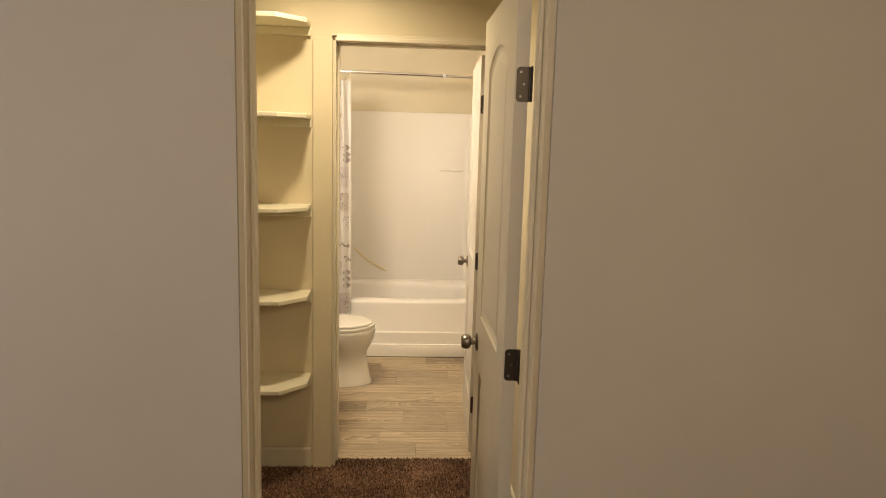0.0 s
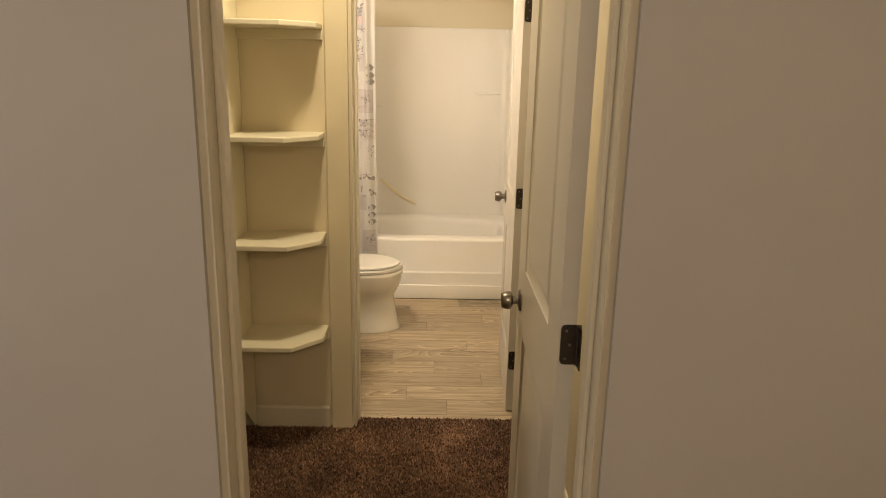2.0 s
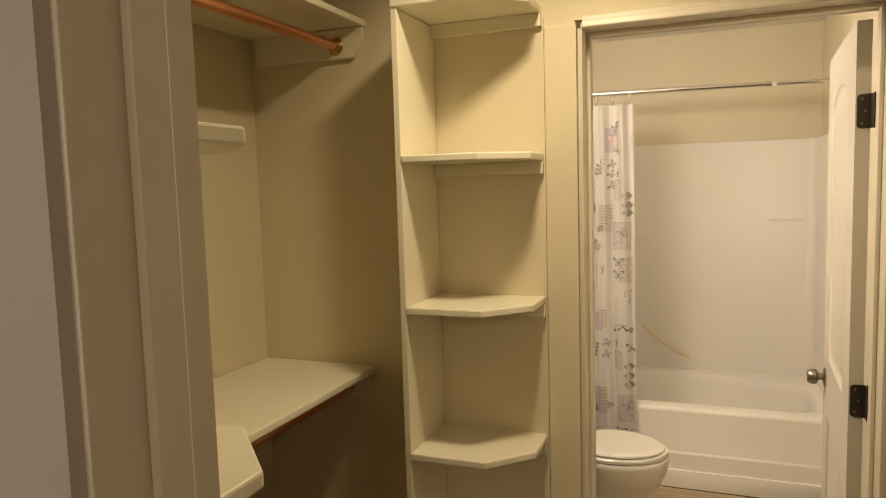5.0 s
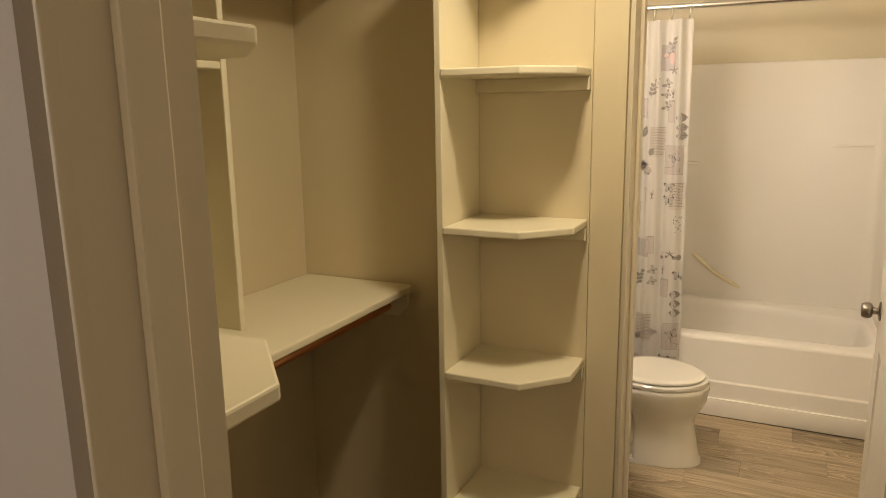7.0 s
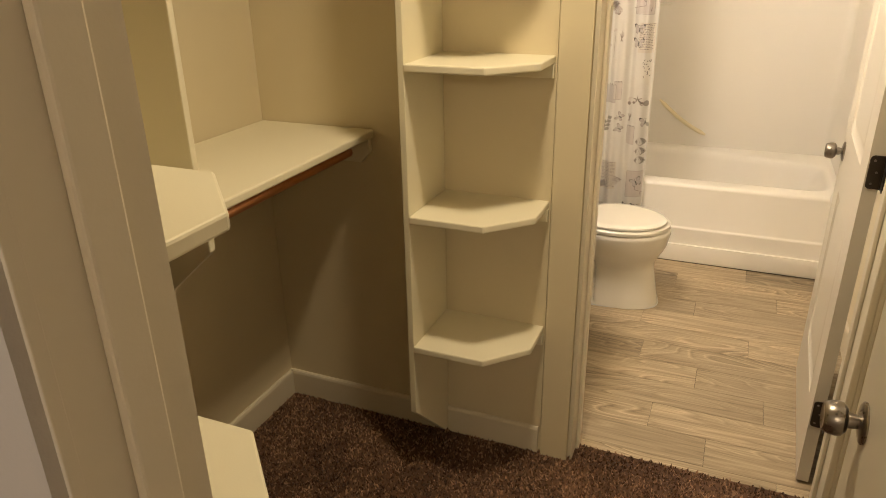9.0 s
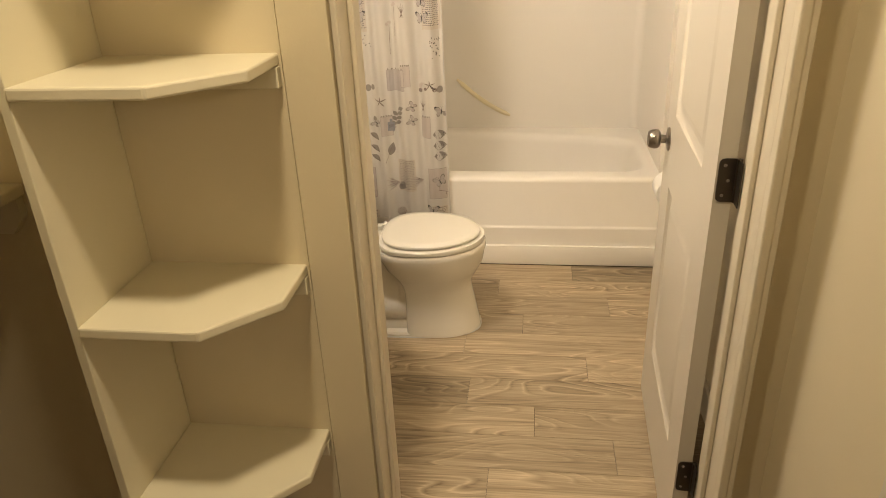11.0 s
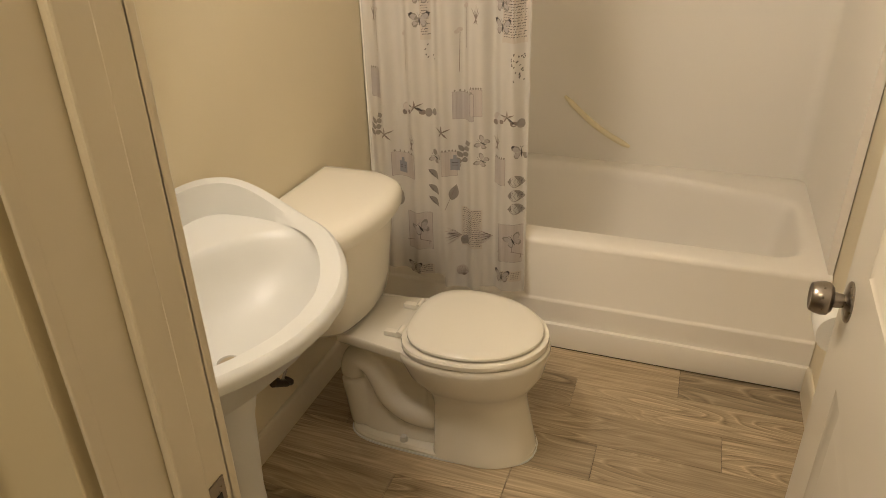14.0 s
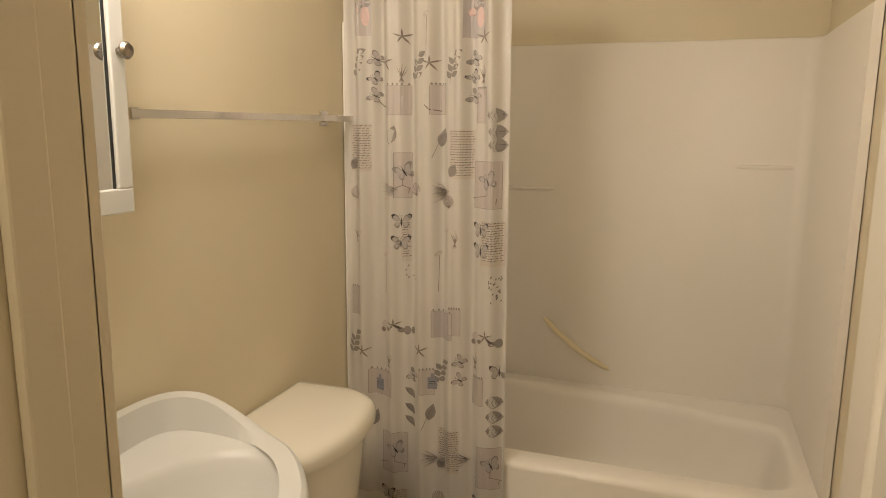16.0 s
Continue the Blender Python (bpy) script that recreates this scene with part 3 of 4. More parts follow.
def plan_loop(off):
    """Plan of the surround's face, from the front of the one end wall to the front of the other."""
    pts, r = [], 0.09
    pts += [(TX0, TY0 + 0.02), (TX0 + off, TY0 + 0.022), (TX0 + off, TY1 - off - r)]
    pts += [(TX0 + off + r - r * math.cos(radians(a)), TY1 - off - r + r * math.sin(radians(a))) for a in range(10, 90, 10)]
    pts += [(TX0 + off + r, TY1 - off), (-0.052, TY1 - off), (-0.040, TY1 - off - 0.006), (0.272, TY1 - off - 0.006), (0.284, TY1 - off), (0.575, TY1 - off), (0.583, TY1 - off - 0.004)]
    r = 0.05
    pts += [(TX1 - off - r + r * math.sin(radians(a)), TY1 - off - 0.004 - r + r * math.cos(radians(a))) for a in range(0, 91, 15)]
    pts += [(TX1 - off, TY0 + 0.022), (TX1, TY0 + 0.02)]
    return pts


bm = bmesh.new()
loft(bm, [[(x, y, z) for x, y in plan_loop(o)] for z, o in ((RIM - 0.002, 0.012), (RIM + 0.02, 0.020), (0.54, 0.024), (ST - 0.012, 0.024), (ST - 0.003, 0.020), (ST, 0.012), (ST, 0.0))], False, False, False)
tub_part("surround", bm, label="glossy white moulded wall surround")
# moulded soap shelf in the far corner
for xa, xb, z in ((0.60, TX1 - 0.06, 1.372), (-0.54, -0.07, 1.262)):
    tub_part("soap_ledge", tube([(xa, TY1 - 0.021, z), (xa + 0.03, TY1 - 0.025, z), (xb - 0.03, TY1 - 0.025, z), (xb, TY1 - 0.021, z)], [0.002, 0.009, 0.009, 0.002], 12), label="moulded ledge")
# slanting moulded hand rail, bowed slightly
tub_part("hand_rail", tube([(x, TY1 - 0.030 - 0.010 * math.sin(math.pi * s), z - 0.018 * math.sin(math.pi * s)) for s, x, z in ((k / 10, -0.095 + 0.285 * k / 10, 0.708 - 0.197 * k / 10) for k in range(11))],
                           [0.006] + [0.0125] * 9 + [0.006], 12), BARM, "yellowed slanting hand rail")

# ---- shower rod and curtain ----
rod = thing("shower_rod", (0.13, TUB_Y + 0.02, 2.075), "chrome telescopic shower curtain rod", "curtain rod")
part("tube", tube([(BATH_X0 - 0.127, 0, 0.012), (0.46, 0, -0.004)], 0.0125, 20), CHROME, rod, "", True)
part("inner_tube", tube([(0.46, 0, -0.004), (BATH_X1 - 0.133, 0, -0.010)], 0.0100, 20), CHROME, rod, "", True)
part("collar", tube([(0.452, 0, -0.004), (0.474, 0, -0.0045)], 0.0145, 20), PORCELAIN, rod, "white plastic collar", True)
part("end_cap", lathe([(0, 0), (0.024, 0), (0.021, 0.016), (0, 0.016)], pose(BATH_X0 - 0.129, 0, 0.012, 0, 90)), CHROME, rod, "", True)
part("end_cap", lathe([(0, 0), (0.024, 0), (0.021, 0.016), (0, 0.016)], pose(BATH_X1 - 0.131, 0, -0.010, 0, -90)), CHROME, rod, "", True)

CUR_X0, CUR_X1, CUR_Z0, CUR_Z1 = -0.606, -0.066, 0.235, 2.015


def cur_at(s, z, off=0.0):
    """A point of the hanging curtain: s runs along its drawn-together width, z is the height."""
    h = (z - CUR_Z0) / (CUR_Z1 - CUR_Z0)
    x = CUR_X0 + (CUR_X1 - CUR_X0) * s + 0.022 * (1 - h) * (s - 0.3)
    amp = 0.010 + 0.011 * h
    y = TUB_Y - 0.034 + amp * math.sin(2 * math.pi * (s * 5.2 + 0.1 + 0.05 * math.sin(3 * z))) + 0.35 * amp * math.sin(2 * math.pi * (s * 11.3 + 0.3 * z))
    y -= 0.006 * (1 - h)
    return Vector((x, y - off, z))


def hem(s):
    """How far the lower edge hangs above its mean: a raised flap, a low fold, the rest level."""
    if s < 0.49:
        return 0.020 + 0.004 * math.sin(12 * s)
    return -0.022 if s < 0.71 else -0.004


curtain = thing("shower_curtain", (-0.33, TUB_Y, 1.0), "white shower curtain printed with grey leaves, butterflies and handwriting", "curtain")
CO = Vector((-0.33, TUB_Y, 1.0))
bm = bmesh.new()
NS, NZ = 150, 60
grid = [[bm.verts.new(cur_at(i / NS, CUR_Z0 + (CUR_Z1 - CUR_Z0) * j / NZ + (hem(i / NS) if j == 0 else hem(i / NS) * 0.5 if j == 1 else 0)) - CO) for i in range(NS + 1)] for j in range(NZ + 1)]
for j in range(NZ):
    for i in range(NS):
        bm.faces.new((grid[j][i], grid[j][i + 1], grid[j + 1][i + 1], grid[j + 1][i]))
part("cloth", bm, CURTAIN, curtain, "", True)
for k in range(7):
    s = 0.03 + k * 0.155
    p = cur_at(s, 2.0)
    part("ring", tube([(p.x - CO.x + 0.004 * math.sin(a), 0.02 + 0.022 * math.cos(a), 2.052 - CO.z + 0.040 * math.sin(a)) for a in (2 * math.pi * i / 20 for i in range(21))], 0.0018, 6), CHROME, curtain, "chrome curtain ring", True)


INKED = {}


def on_cloth(x, z, off):
    """The place on the curtain at (x, z)."""
    z = min(max(z, CUR_Z0 + 0.012), CUR_Z1)
    k = 1 - (z - CUR_Z0) / (CUR_Z1 - CUR_Z0)
    s = (x - CUR_X0 + 0.3 * 0.022 * k) / (CUR_X1 - CUR_X0 + 0.022 * k)
    return cur_at(min(max(s, 0.002), 0.998), z, off) - CO


def ink(mat, polys, x, z, turn=0.0, size=1.0, off=0.0012):
    """Printed shapes: polygons of (u, v) in metres about (x, z), gathered by colour."""
    c, s = math.cos(radians(turn)) * size, math.sin(radians(turn)) * size
    for poly in polys:
        pts = [(x + u * c - v * s, z + u * s + v * c) for u, v in poly]
        if max(q[0] for q in pts) < CUR_X1 + 0.012 and min(q[0] for q in pts) > CUR_X0 - 0.012:
            INKED.setdefault(mat, []).append([on_cloth(a, b, off) for a, b in pts])


def sheet(w, h, cols=10, ragged=0.0, seed=1):
    """A rectangle in narrow columns, so that it follows the folds; ragged: torn edges."""
    rnd = random.Random(seed)
    top = [h / 2 + rnd.uniform(-ragged, ragged) for _ in range(cols + 1)]
    low = [-h / 2 + rnd.uniform(-ragged, ragged) for _ in range(cols + 1)]
    xs = [w * (i / cols - 0.5) for i in range(cols + 1)]
    return [[(xs[i], low[i]), (xs[i + 1], low[i + 1]), (xs[i + 1], top[i + 1]), (xs[i], top[i])] for i in range(cols)]


def edge_lines(w, h, t=0.0010):
    k = 8
    out = [line_poly(w * (i / k - 0.5), sg * h / 2, w * ((i + 1) / k - 0.5), sg * h / 2, t) for i in range(k) for sg in (-1, 1)]
    return out + [line_poly(sg * w / 2, h * (i / k - 0.5), sg * w / 2, h * ((i + 1) / k - 0.5), t) for i in range(k) for sg in (-1, 1)]


def leaf_poly(x, z, ln, w, a, bend=0.0):
    ts = (0, .12, .28, .45, .62, .8, 1)
    mid = [(ln * t, bend * math.sin(math.pi * t)) for t in ts]
    wid = [w * math.sin(math.pi * t ** 0.85) for t in ts]
    pts = [(m[0], m[1] + q) for m, q in zip(mid, wid)] + [(m[0], m[1] - q) for m, q in list(zip(mid, wid))[-2:0:-1]]
    c, s = math.cos(radians(a)), math.sin(radians(a))
    return [(x + u * c - v * s, z + u * s + v * c) for u, v in pts]


def line_poly(x0, z0, x1, z1, w=0.0010):
    d = Vector((x1 - x0, z1 - z0)).normalized() * w
    return [(x0 - d.y, z0 + d.x), (x0 + d.y, z0 - d.x), (x1 + d.y, z1 - d.x), (x1 - d.y, z1 + d.x)]


def blob(cx, cz, rx, rz=None, n=12):
    return [(cx + rx * math.cos(2 * math.pi * k / n), cz + (rz or rx) * math.sin(2 * math.pi * k / n)) for k in range(n)]


def script(w, h, seed, pitch=0.0078):
    """Rows of unreadable pen strokes."""
    rnd, out = random.Random(seed), []
    for k in range(int(h / pitch) - 1):
        v, u = h / 2 - pitch * (k + 0.8), -w / 2 + rnd.uniform(0.003, 0.008)
        while u < w / 2 - 0.008:
            ln = rnd.uniform(0.003, 0.009)
            up = rnd.uniform(0.0009, 0.0021)
            out.append([(u, v - up), (u + ln * 0.5, v + up * 0.4), (u + ln, v - up * 0.2), (u + ln, v + up * 0.9), (u + ln * 0.5, v + up * 1.3), (u, v + up * 0.5)])
            u += ln + rnd.uniform(0.0012, 0.004)
    return out


def pr_note(x, z, w=0.078, h=0.150):
    n = int(1000 * (x + 2) + 100 * z)
    ink(INK_PAPER, sheet(w, h, 12, 0.0015, n), x, z)
    ink(INK, script(w, h, n), x, z, off=0.0024)
    ink(INK_PALE, [leaf_poly(-w * 0.45, -h * 0.46, 0.045, 0.016, 62)], x, z, off=0.0030)
    ink(INK_TAN, [line_poly(-w * 0.45, -h * 0.46, -w * 0.45 + 0.02, -h * 0.46 + 0.038, 0.0006)], x, z, off=0.0036)


def pr_butterfly(x, z, size=1.0, turn=0.0, dark=True):
    up, lo = [(0.001, 0.002), (0.010, 0.020), (0.022, 0.026), (0.029, 0.022), (0.027, 0.010), (0.018, 0.001)], [(0.001, 0.0), (0.017, -0.001), (0.022, -0.010), (0.018, -0.021), (0.010, -0.023), (0.004, -0.012)]
    wings = [up, lo, [(-u, v) for u, v in up], [(-u, v) for u, v in lo]]
    ink(INK_PALE, wings, x, z, turn, size, 0.0030)
    ink(INK_WING, [[(u * 0.8 + 0.002 * (1 if u > 0 else -1), v * 0.8) for u, v in q] for q in wings], x, z, turn, size, 0.0034)
    tip = [(0.019, 0.022), (0.022, 0.027), (0.030, 0.023), (0.028, 0.010), (0.0255, 0.017)]
    tips = [tip, [(-u, v) for u, v in tip]] if dark else []
    ink(INK, tips + [leaf_poly(0, -0.018, 0.034, 0.0022, 90), line_poly(0, 0.014, 0.006, 0.024, 0.0004), line_poly(0, 0.014, -0.006, 0.024, 0.0004)], x, z, turn, size, 0.0038)


def pr_card(x, z, w=0.088, h=0.142):
    n = int(1000 * (x + 2) + 100 * z)
    ink(INK_SAND, sheet(w, h, 12, 0.003, n), x, z)
    ink(INK_PALE, edge_lines(w, h, 0.0007), x, z, off=0.0022)
    ink(INK_TAN, [line_poly(-w * 0.58, -h * 0.30, w * 0.05, -h * 0.22), line_poly(w * 0.05, -h * 0.22, w * 0.46, -h * 0.30), line_poly(w * 0.05, -h * 0.22, w * 0.03, -h * 0.07), line_poly(w * 0.36, -h * 0.28, w * 0.34, -h * 0.40)], x, z, off=0.0026)
    pr_butterfly(x + 0.006, z + 0.012, 1.0, 24, False)


def pr_jar(x, z, w, h, mat):
    ink(mat, sheet(w, h, 8, 0.0012, int(900 * (x + 2))), x, z)
    ink(INK_PALE, edge_lines(w, h, 0.0005), x, z, off=0.0022)
    ink(INK_PALE, [blob(w * (k / 5 - 0.4), h / 2 + 0.004, 0.0030, 0.0035, 8) for k in range(5)], x, z, off=0.0024)


def pr_blue(x, z):
    ink(INK_BLUE, sheet(0.030, 0.040, 4, 0.0005), x, z - 0.004, off=0.0030)
    ink(INK_BLUE, [[(-0.006, 0.016), (0.006, 0.016), (0.005, 0.030), (-0.005, 0.030)]], x, z, off=0.0030)
    ink(INK_DARK, [line_poly(-0.010, 0.002, 0.010, 0.002, 0.0012), line_poly(-0.010, -0.006, 0.010, -0.006, 0.0008)], x, z, off=0.0036)


def pr_sprig(x, z):
    ink(INK_PALE, [leaf_poly(0, 0.021 * k - 0.03, 0.030, 0.0085, 40) for k in range(4)] + [leaf_poly(0, 0.021 * k - 0.036, 0.028, 0.008, 138) for k in range(3)], x, z, -12)
    ink(INK_TAN, [line_poly(0, -0.05, 0.002, 0.05, 0.0006)], x, z, -12, off=0.0026)


def pr_star(x, z, size=1.0):
    ink(INK_TAN, [leaf_poly(-0.003 * math.cos(radians(20 + 72 * k)), -0.003 * math.sin(radians(20 + 72 * k)), 0.032 - 0.006 * (k % 2), 0.0026, 20 + 72 * k) for k in range(5)], x, z, 0, size, 0.0028)


def pr_shells(x, z):
    ink(INK_SAND, [blob(-0.030, 0.004, 0.022, 0.016)], x, z)
    ink(INK_TAN, [blob(-0.044, -0.014, 0.009), blob(-0.020, -0.006, 0.007), blob(0.020, -0.010, 0.011, 0.009)], x, z, off=0.0026)
    ink(INK_PALE, [blob(0.040, -0.010, 0.012, 0.015), blob(0.060, -0.008, 0.008, 0.012)], x, z, off=0.0028)
    ink(INK_DARK, [leaf_poly(-0.002, 0.010, 0.036, 0.003, -38), blob(-0.044, -0.014, 0.004)], x, z, off=0.0032)
    pr_star(x - 0.002, z + 0.010, 0.9)


def pr_grass(x, z):
    ink(INK_TAN, [leaf_poly(0.004 * k - 0.006, 0, 0.062 * (0.75 + 0.12 * (k % 3)), 0.0013, 62 + 13 * k) for k in range(5)], x, z)


def pr_fan(x, z):
    ink(INK_SAND, [leaf_poly(0.03, 0, 0.060 + 0.010 * (k % 2), 0.0028, 150 + 13 * k, 0.003) for k in range(6)], x, z)
    ink(INK_TAN, [leaf_poly(0.03, 0, 0.052, 0.0009, 156 + 16 * k) for k in range(4)], x, z, off=0.0024)


def pr_scallop(x, z):
    fan = [(0.023 * math.cos(radians(a)), 0.023 * math.sin(radians(a))) for a in range(-20, 201, 20)]
    ink(INK_SAND, [[(0, -0.022), a, b] for a, b in zip(fan, fan[1:])], x, z, 20)
    ink(INK_TAN, [line_poly(0, -0.020, a[0] * 0.96, a[1] * 0.96, 0.0006) for a in fan], x, z, 20, off=0.0024)


# what is printed, sort by sort: (x, z)
for x, z in ((-0.548, 1.444), (-0.208, 1.430), (-0.240, 0.457)):
    pr_note(x, z)
for x, z, w in ((-0.392, 1.153, 0.030), (-0.104, 1.159, 0.074), (-0.420, 0.268, 0.075), (-0.098, 0.292, 0.070)):
    ink(INK_PAPER, sheet(w, 0.140 if z > 1 else 0.040, 8, 0.001), x, z)
    ink(INK, script(w, 0.140 if z > 1 else 0.040, int(z * 50)), x, z, off=0.0024)
for x, z in ((-0.405, 1.213), (-0.407, 1.143), (-0.141, 1.199), (-0.140, 1.134), (-0.452, 0.272), (-0.128, 0.290), (-0.075, 0.747)):
    pr_butterfly(x, z, 0.95)
for x, z in ((-0.494, 1.719), (-0.170, 1.712), (-0.497, 1.607), (-0.170, 1.602), (-0.201, 0.769), (-0.202, 0.708), (-0.366, 0.70)):
    pr_butterfly(x, z, 0.8, 62, False)
for x, z in ((-0.173, 1.660), (-0.496, 1.659)):
    pr_butterfly(x, z, 0.7, 40)
for x, z in ((-0.124, 1.339), (-0.430, 0.422), (-0.098, 0.420)):
    pr_card(x, z)
pr_card(-0.403, 1.360, 0.050)
for x, z in ((-0.539, 1.851), (-0.172, 1.836)):
    ink(INK_WING, sheet(0.066, 0.125, 8, 0.002), x, z)
    ink(INK_ROSE, [blob(0.016, -0.004, 0.012, 0.030), blob(-0.012, 0.012, 0.012)], x, z, off=0.0026)
    pr_sprig(x + 0.01, z + 0.05)
for x, z in ((-0.093, 1.547), (-0.089, 1.499), (-0.088, 1.459), (-0.084, 0.646), (-0.083, 0.596), (-0.082, 0.548)):
    ink(INK_PALE, [leaf_poly(-0.030, 0, 0.056, 0.021, 2)], x, z)
    ink(INK_DARK, [line_poly(-0.030, 0, 0.018, 0.003, 0.0008)] + [line_poly(-0.02 + 0.010 * k, 0.0, -0.012 + 0.010 * k, sg * 0.013, 0.0004) for k in range(4) for sg in (-1, 1)], x, z, off=0.0026)
for x, z in ((-0.374, 0.641), (-0.374, 0.586), (-0.374, 0.542)):
    ink(INK_PALE, [leaf_poly(-0.022, 0.012, 0.050, 0.011, -42, 0.005)], x, z)
    ink(INK_DARK, [line_poly(-0.022, 0.012, 0.014, -0.020, 0.0006)], x, z, off=0.0026)
for x, z in ((-0.439, 1.479), (-0.277, 1.473), (-0.307, 0.574), (-0.509, 0.525)):
    ink(INK_PALE, [leaf_poly(-0.004, -0.022, 0.062, 0.016, 74)], x, z)
    ink(INK_TAN, [line_poly(-0.024, -0.056, 0.010, 0.030, 0.0008)], x, z, off=0.0026)
for x, z, w, h in ((-0.416, 1.593, 0.072, 0.090), (-0.285, 1.594, 0.044, 0.088), (-0.146, 1.575, 0.032, 0.100), (-0.143, 0.677, 0.040, 0.090), (-0.222, 0.899, 0.040, 0.086)):
    pr_jar(x, z, w, h, INK_SAND)
for x, z, w, h in ((-0.567, 0.940, 0.038, 0.092), (-0.266, 0.883, 0.074, 0.088)):
    pr_jar(x, z, w, h, INK_WING)
for x, z, w in ((-0.481, 0.663, 0.088), (-0.316, 0.685, 0.050)):
    pr_jar(x, z, w, 0.085, INK_SAND)
for x, z in ((-0.487, 0.658), (-0.298, 0.687)):
    pr_blue(x, z)
for x, z in ((-0.556, 1.703), (-0.354, 1.691), (-0.237, 1.692), (-0.272, 0.722), (-0.578, 0.793)):
    pr_sprig(x, z)
for x, z in ((-0.428, 0.862), (-0.118, 0.852)):
    pr_shells(x, z)
for x, z in ((-0.402, 1.784), (-0.143, 1.776), (-0.542, 0.771), (-0.457, 1.706), (-0.308, 1.703), (-0.338, 0.795)):
    pr_star(x, z)
for x, z in ((-0.406, 1.644), (-0.146, 1.638), (-0.449, 0.719), (-0.157, 0.746), (-0.565, 1.133), (-0.225, 1.137)):
    pr_grass(x, z)
for x, z in ((-0.446, 1.315), (-0.274, 1.316), (-0.306, 0.423), (-0.197, 0.434)):
    pr_fan(x, z)
for x, z in ((-0.566, 1.300), (-0.359, 1.317), (-0.251, 1.282), (-0.275, 0.281)):
    pr_scallop(x, z)
for x, z in ((-0.462, 1.046), (-0.283, 1.060), (-0.548, 1.116), (-0.257, 1.135), (-0.319, 1.790), (-0.462, 1.828)):
    ink(INK_TAN, [line_poly(0, -0.07, 0.002, 0.05, 0.0007)], x, z)
    ink(INK_SAND, [blob(0.002, 0.058, 0.008, 0.007), blob(-0.006, 0.052, 0.006)], x, z)
for x, z in ((-0.090, 1.004), (-0.374, 1.016)):
    rnd = random.Random(3)
    ink(INK_DARK, [leaf_poly(rnd.uniform(-0.022, 0.016), rnd.uniform(-0.035, 0.05), 0.007, 0.0017, rnd.uniform(20, 120)) for _ in range(26 if x > -0.2 else 6)], x, z)
for x, z in ((-0.464, 1.572), (-0.303, 1.563)):
    ink(INK_DARK, [line_poly(-0.022, 0.016, -0.006, 0.002, 0.0012), line_poly(-0.006, 0.002, 0.024, -0.003, 0.0012)], x, z, off=0.0034)
for mat, polys in INKED.items():
    bm = bmesh.new()
    for poly in polys:
        bm.faces.new([bm.verts.new(q) for q in poly])
    me = bpy.data.meshes.new("printed_pattern")
    bm.to_mesh(me)
    bm.free()
    me.materials.append(mat)
    ob = new("printed_pattern", me)
    ob.parent = curtain
    tagged(ob, kind="stuff")

# ---- toilet ----
toilet = thing("toilet", (-0.15, 1.27, 0), "off-white two-piece toilet with its lid closed", "toilet")
TO = Vector((-0.15, 1.27, 0))


def to_part(name, bm, mat=None, label="", smooth=True, owner=None):
    bm.transform(Matrix.Translation(-TO))
    return part(name, bm, mat or BISQUE, owner or toilet, label, smooth)


def egg(x0, x1, hw, z, n=40, back=2.6, cy=1.27, front=2.0):
    """An egg-shaped ring from the blunt back at x0 to the round front at x1."""
    xc = x0 + (x1 - x0) * 0.42
    out = []
    for i in range(n):
        a = 2 * math.pi * i / n
        c, s = math.cos(a), math.sin(a)
        if c >= 0:
            out.append((xc + (x1 - xc) * abs(c) ** (2 / front), cy + hw * math.copysign(abs(s) ** (2 / front), s), z))
        else:
            out.append((xc - (xc - x0) * abs(c) ** (2 / back), cy + hw * math.copysign(abs(s) ** (2 / back), s), z))
    return out


rings = [egg(-0.166, 0.121, 0.128, 0.003, back=12), egg(-0.166, 0.120, 0.1275, 0.016, back=12), egg(-0.166, 0.112, 0.120, 0.05, back=12), egg(-0.168, 0.099, 0.108, 0.12, back=10),
         egg(-0.170, 0.088, 0.101, 0.18, back=9), egg(-0.185, 0.088, 0.107, 0.212, back=5), egg(-0.205, 0.109, 0.139, 0.250, back=4), egg(-0.24, 0.133, 0.169, 0.295, back=3.4),
         egg(-0.265, 0.140, 0.178, 0.335, back=3), egg(-0.275, 0.146, 0.184, 0.355, back=3), egg(-0.275, 0.146, 0.184, 0.372, back=3), egg(-0.272, 0.141, 0.180, 0.378, back=3)]
to_part("bowl", loft(bmesh.new(), rings), label="bowl on a flared pedestal")
deck = [(-0.452, 1.155), (-0.24, 1.125), (-0.15, 1.10), (-0.15, 1.44), (-0.24, 1.415), (-0.452, 1.385)]
to_part("deck", prism(deck, "z", 0.345, 0.379, 0.008), label="shelf behind the seat")
foot = [egg(-0.455, 0.121, w, z, back=4.0, front=2.6) for z, w in ((0.001, 0.126), (0.011, 0.126), (0.018, 0.118))]
to_part("foot", loft(bmesh.new(), foot), label="foot flange")
to_part("caulk", loft(bmesh.new(), [egg(-0.458, 0.124, w, z, back=4.0, front=2.6) for z, w in ((0.0005, 0.132), (0.004, 0.130))]), PORCELAIN, "white caulk bead")
rear = loft(bmesh.new(), [egg(-0.415, -0.13, w, z, back=5, front=6) for z, w in ((0.012, 0.092), (0.05, 0.084), (0.10, 0.074), (0.20, 0.068), (0.30, 0.078), (0.35, 0.09))])
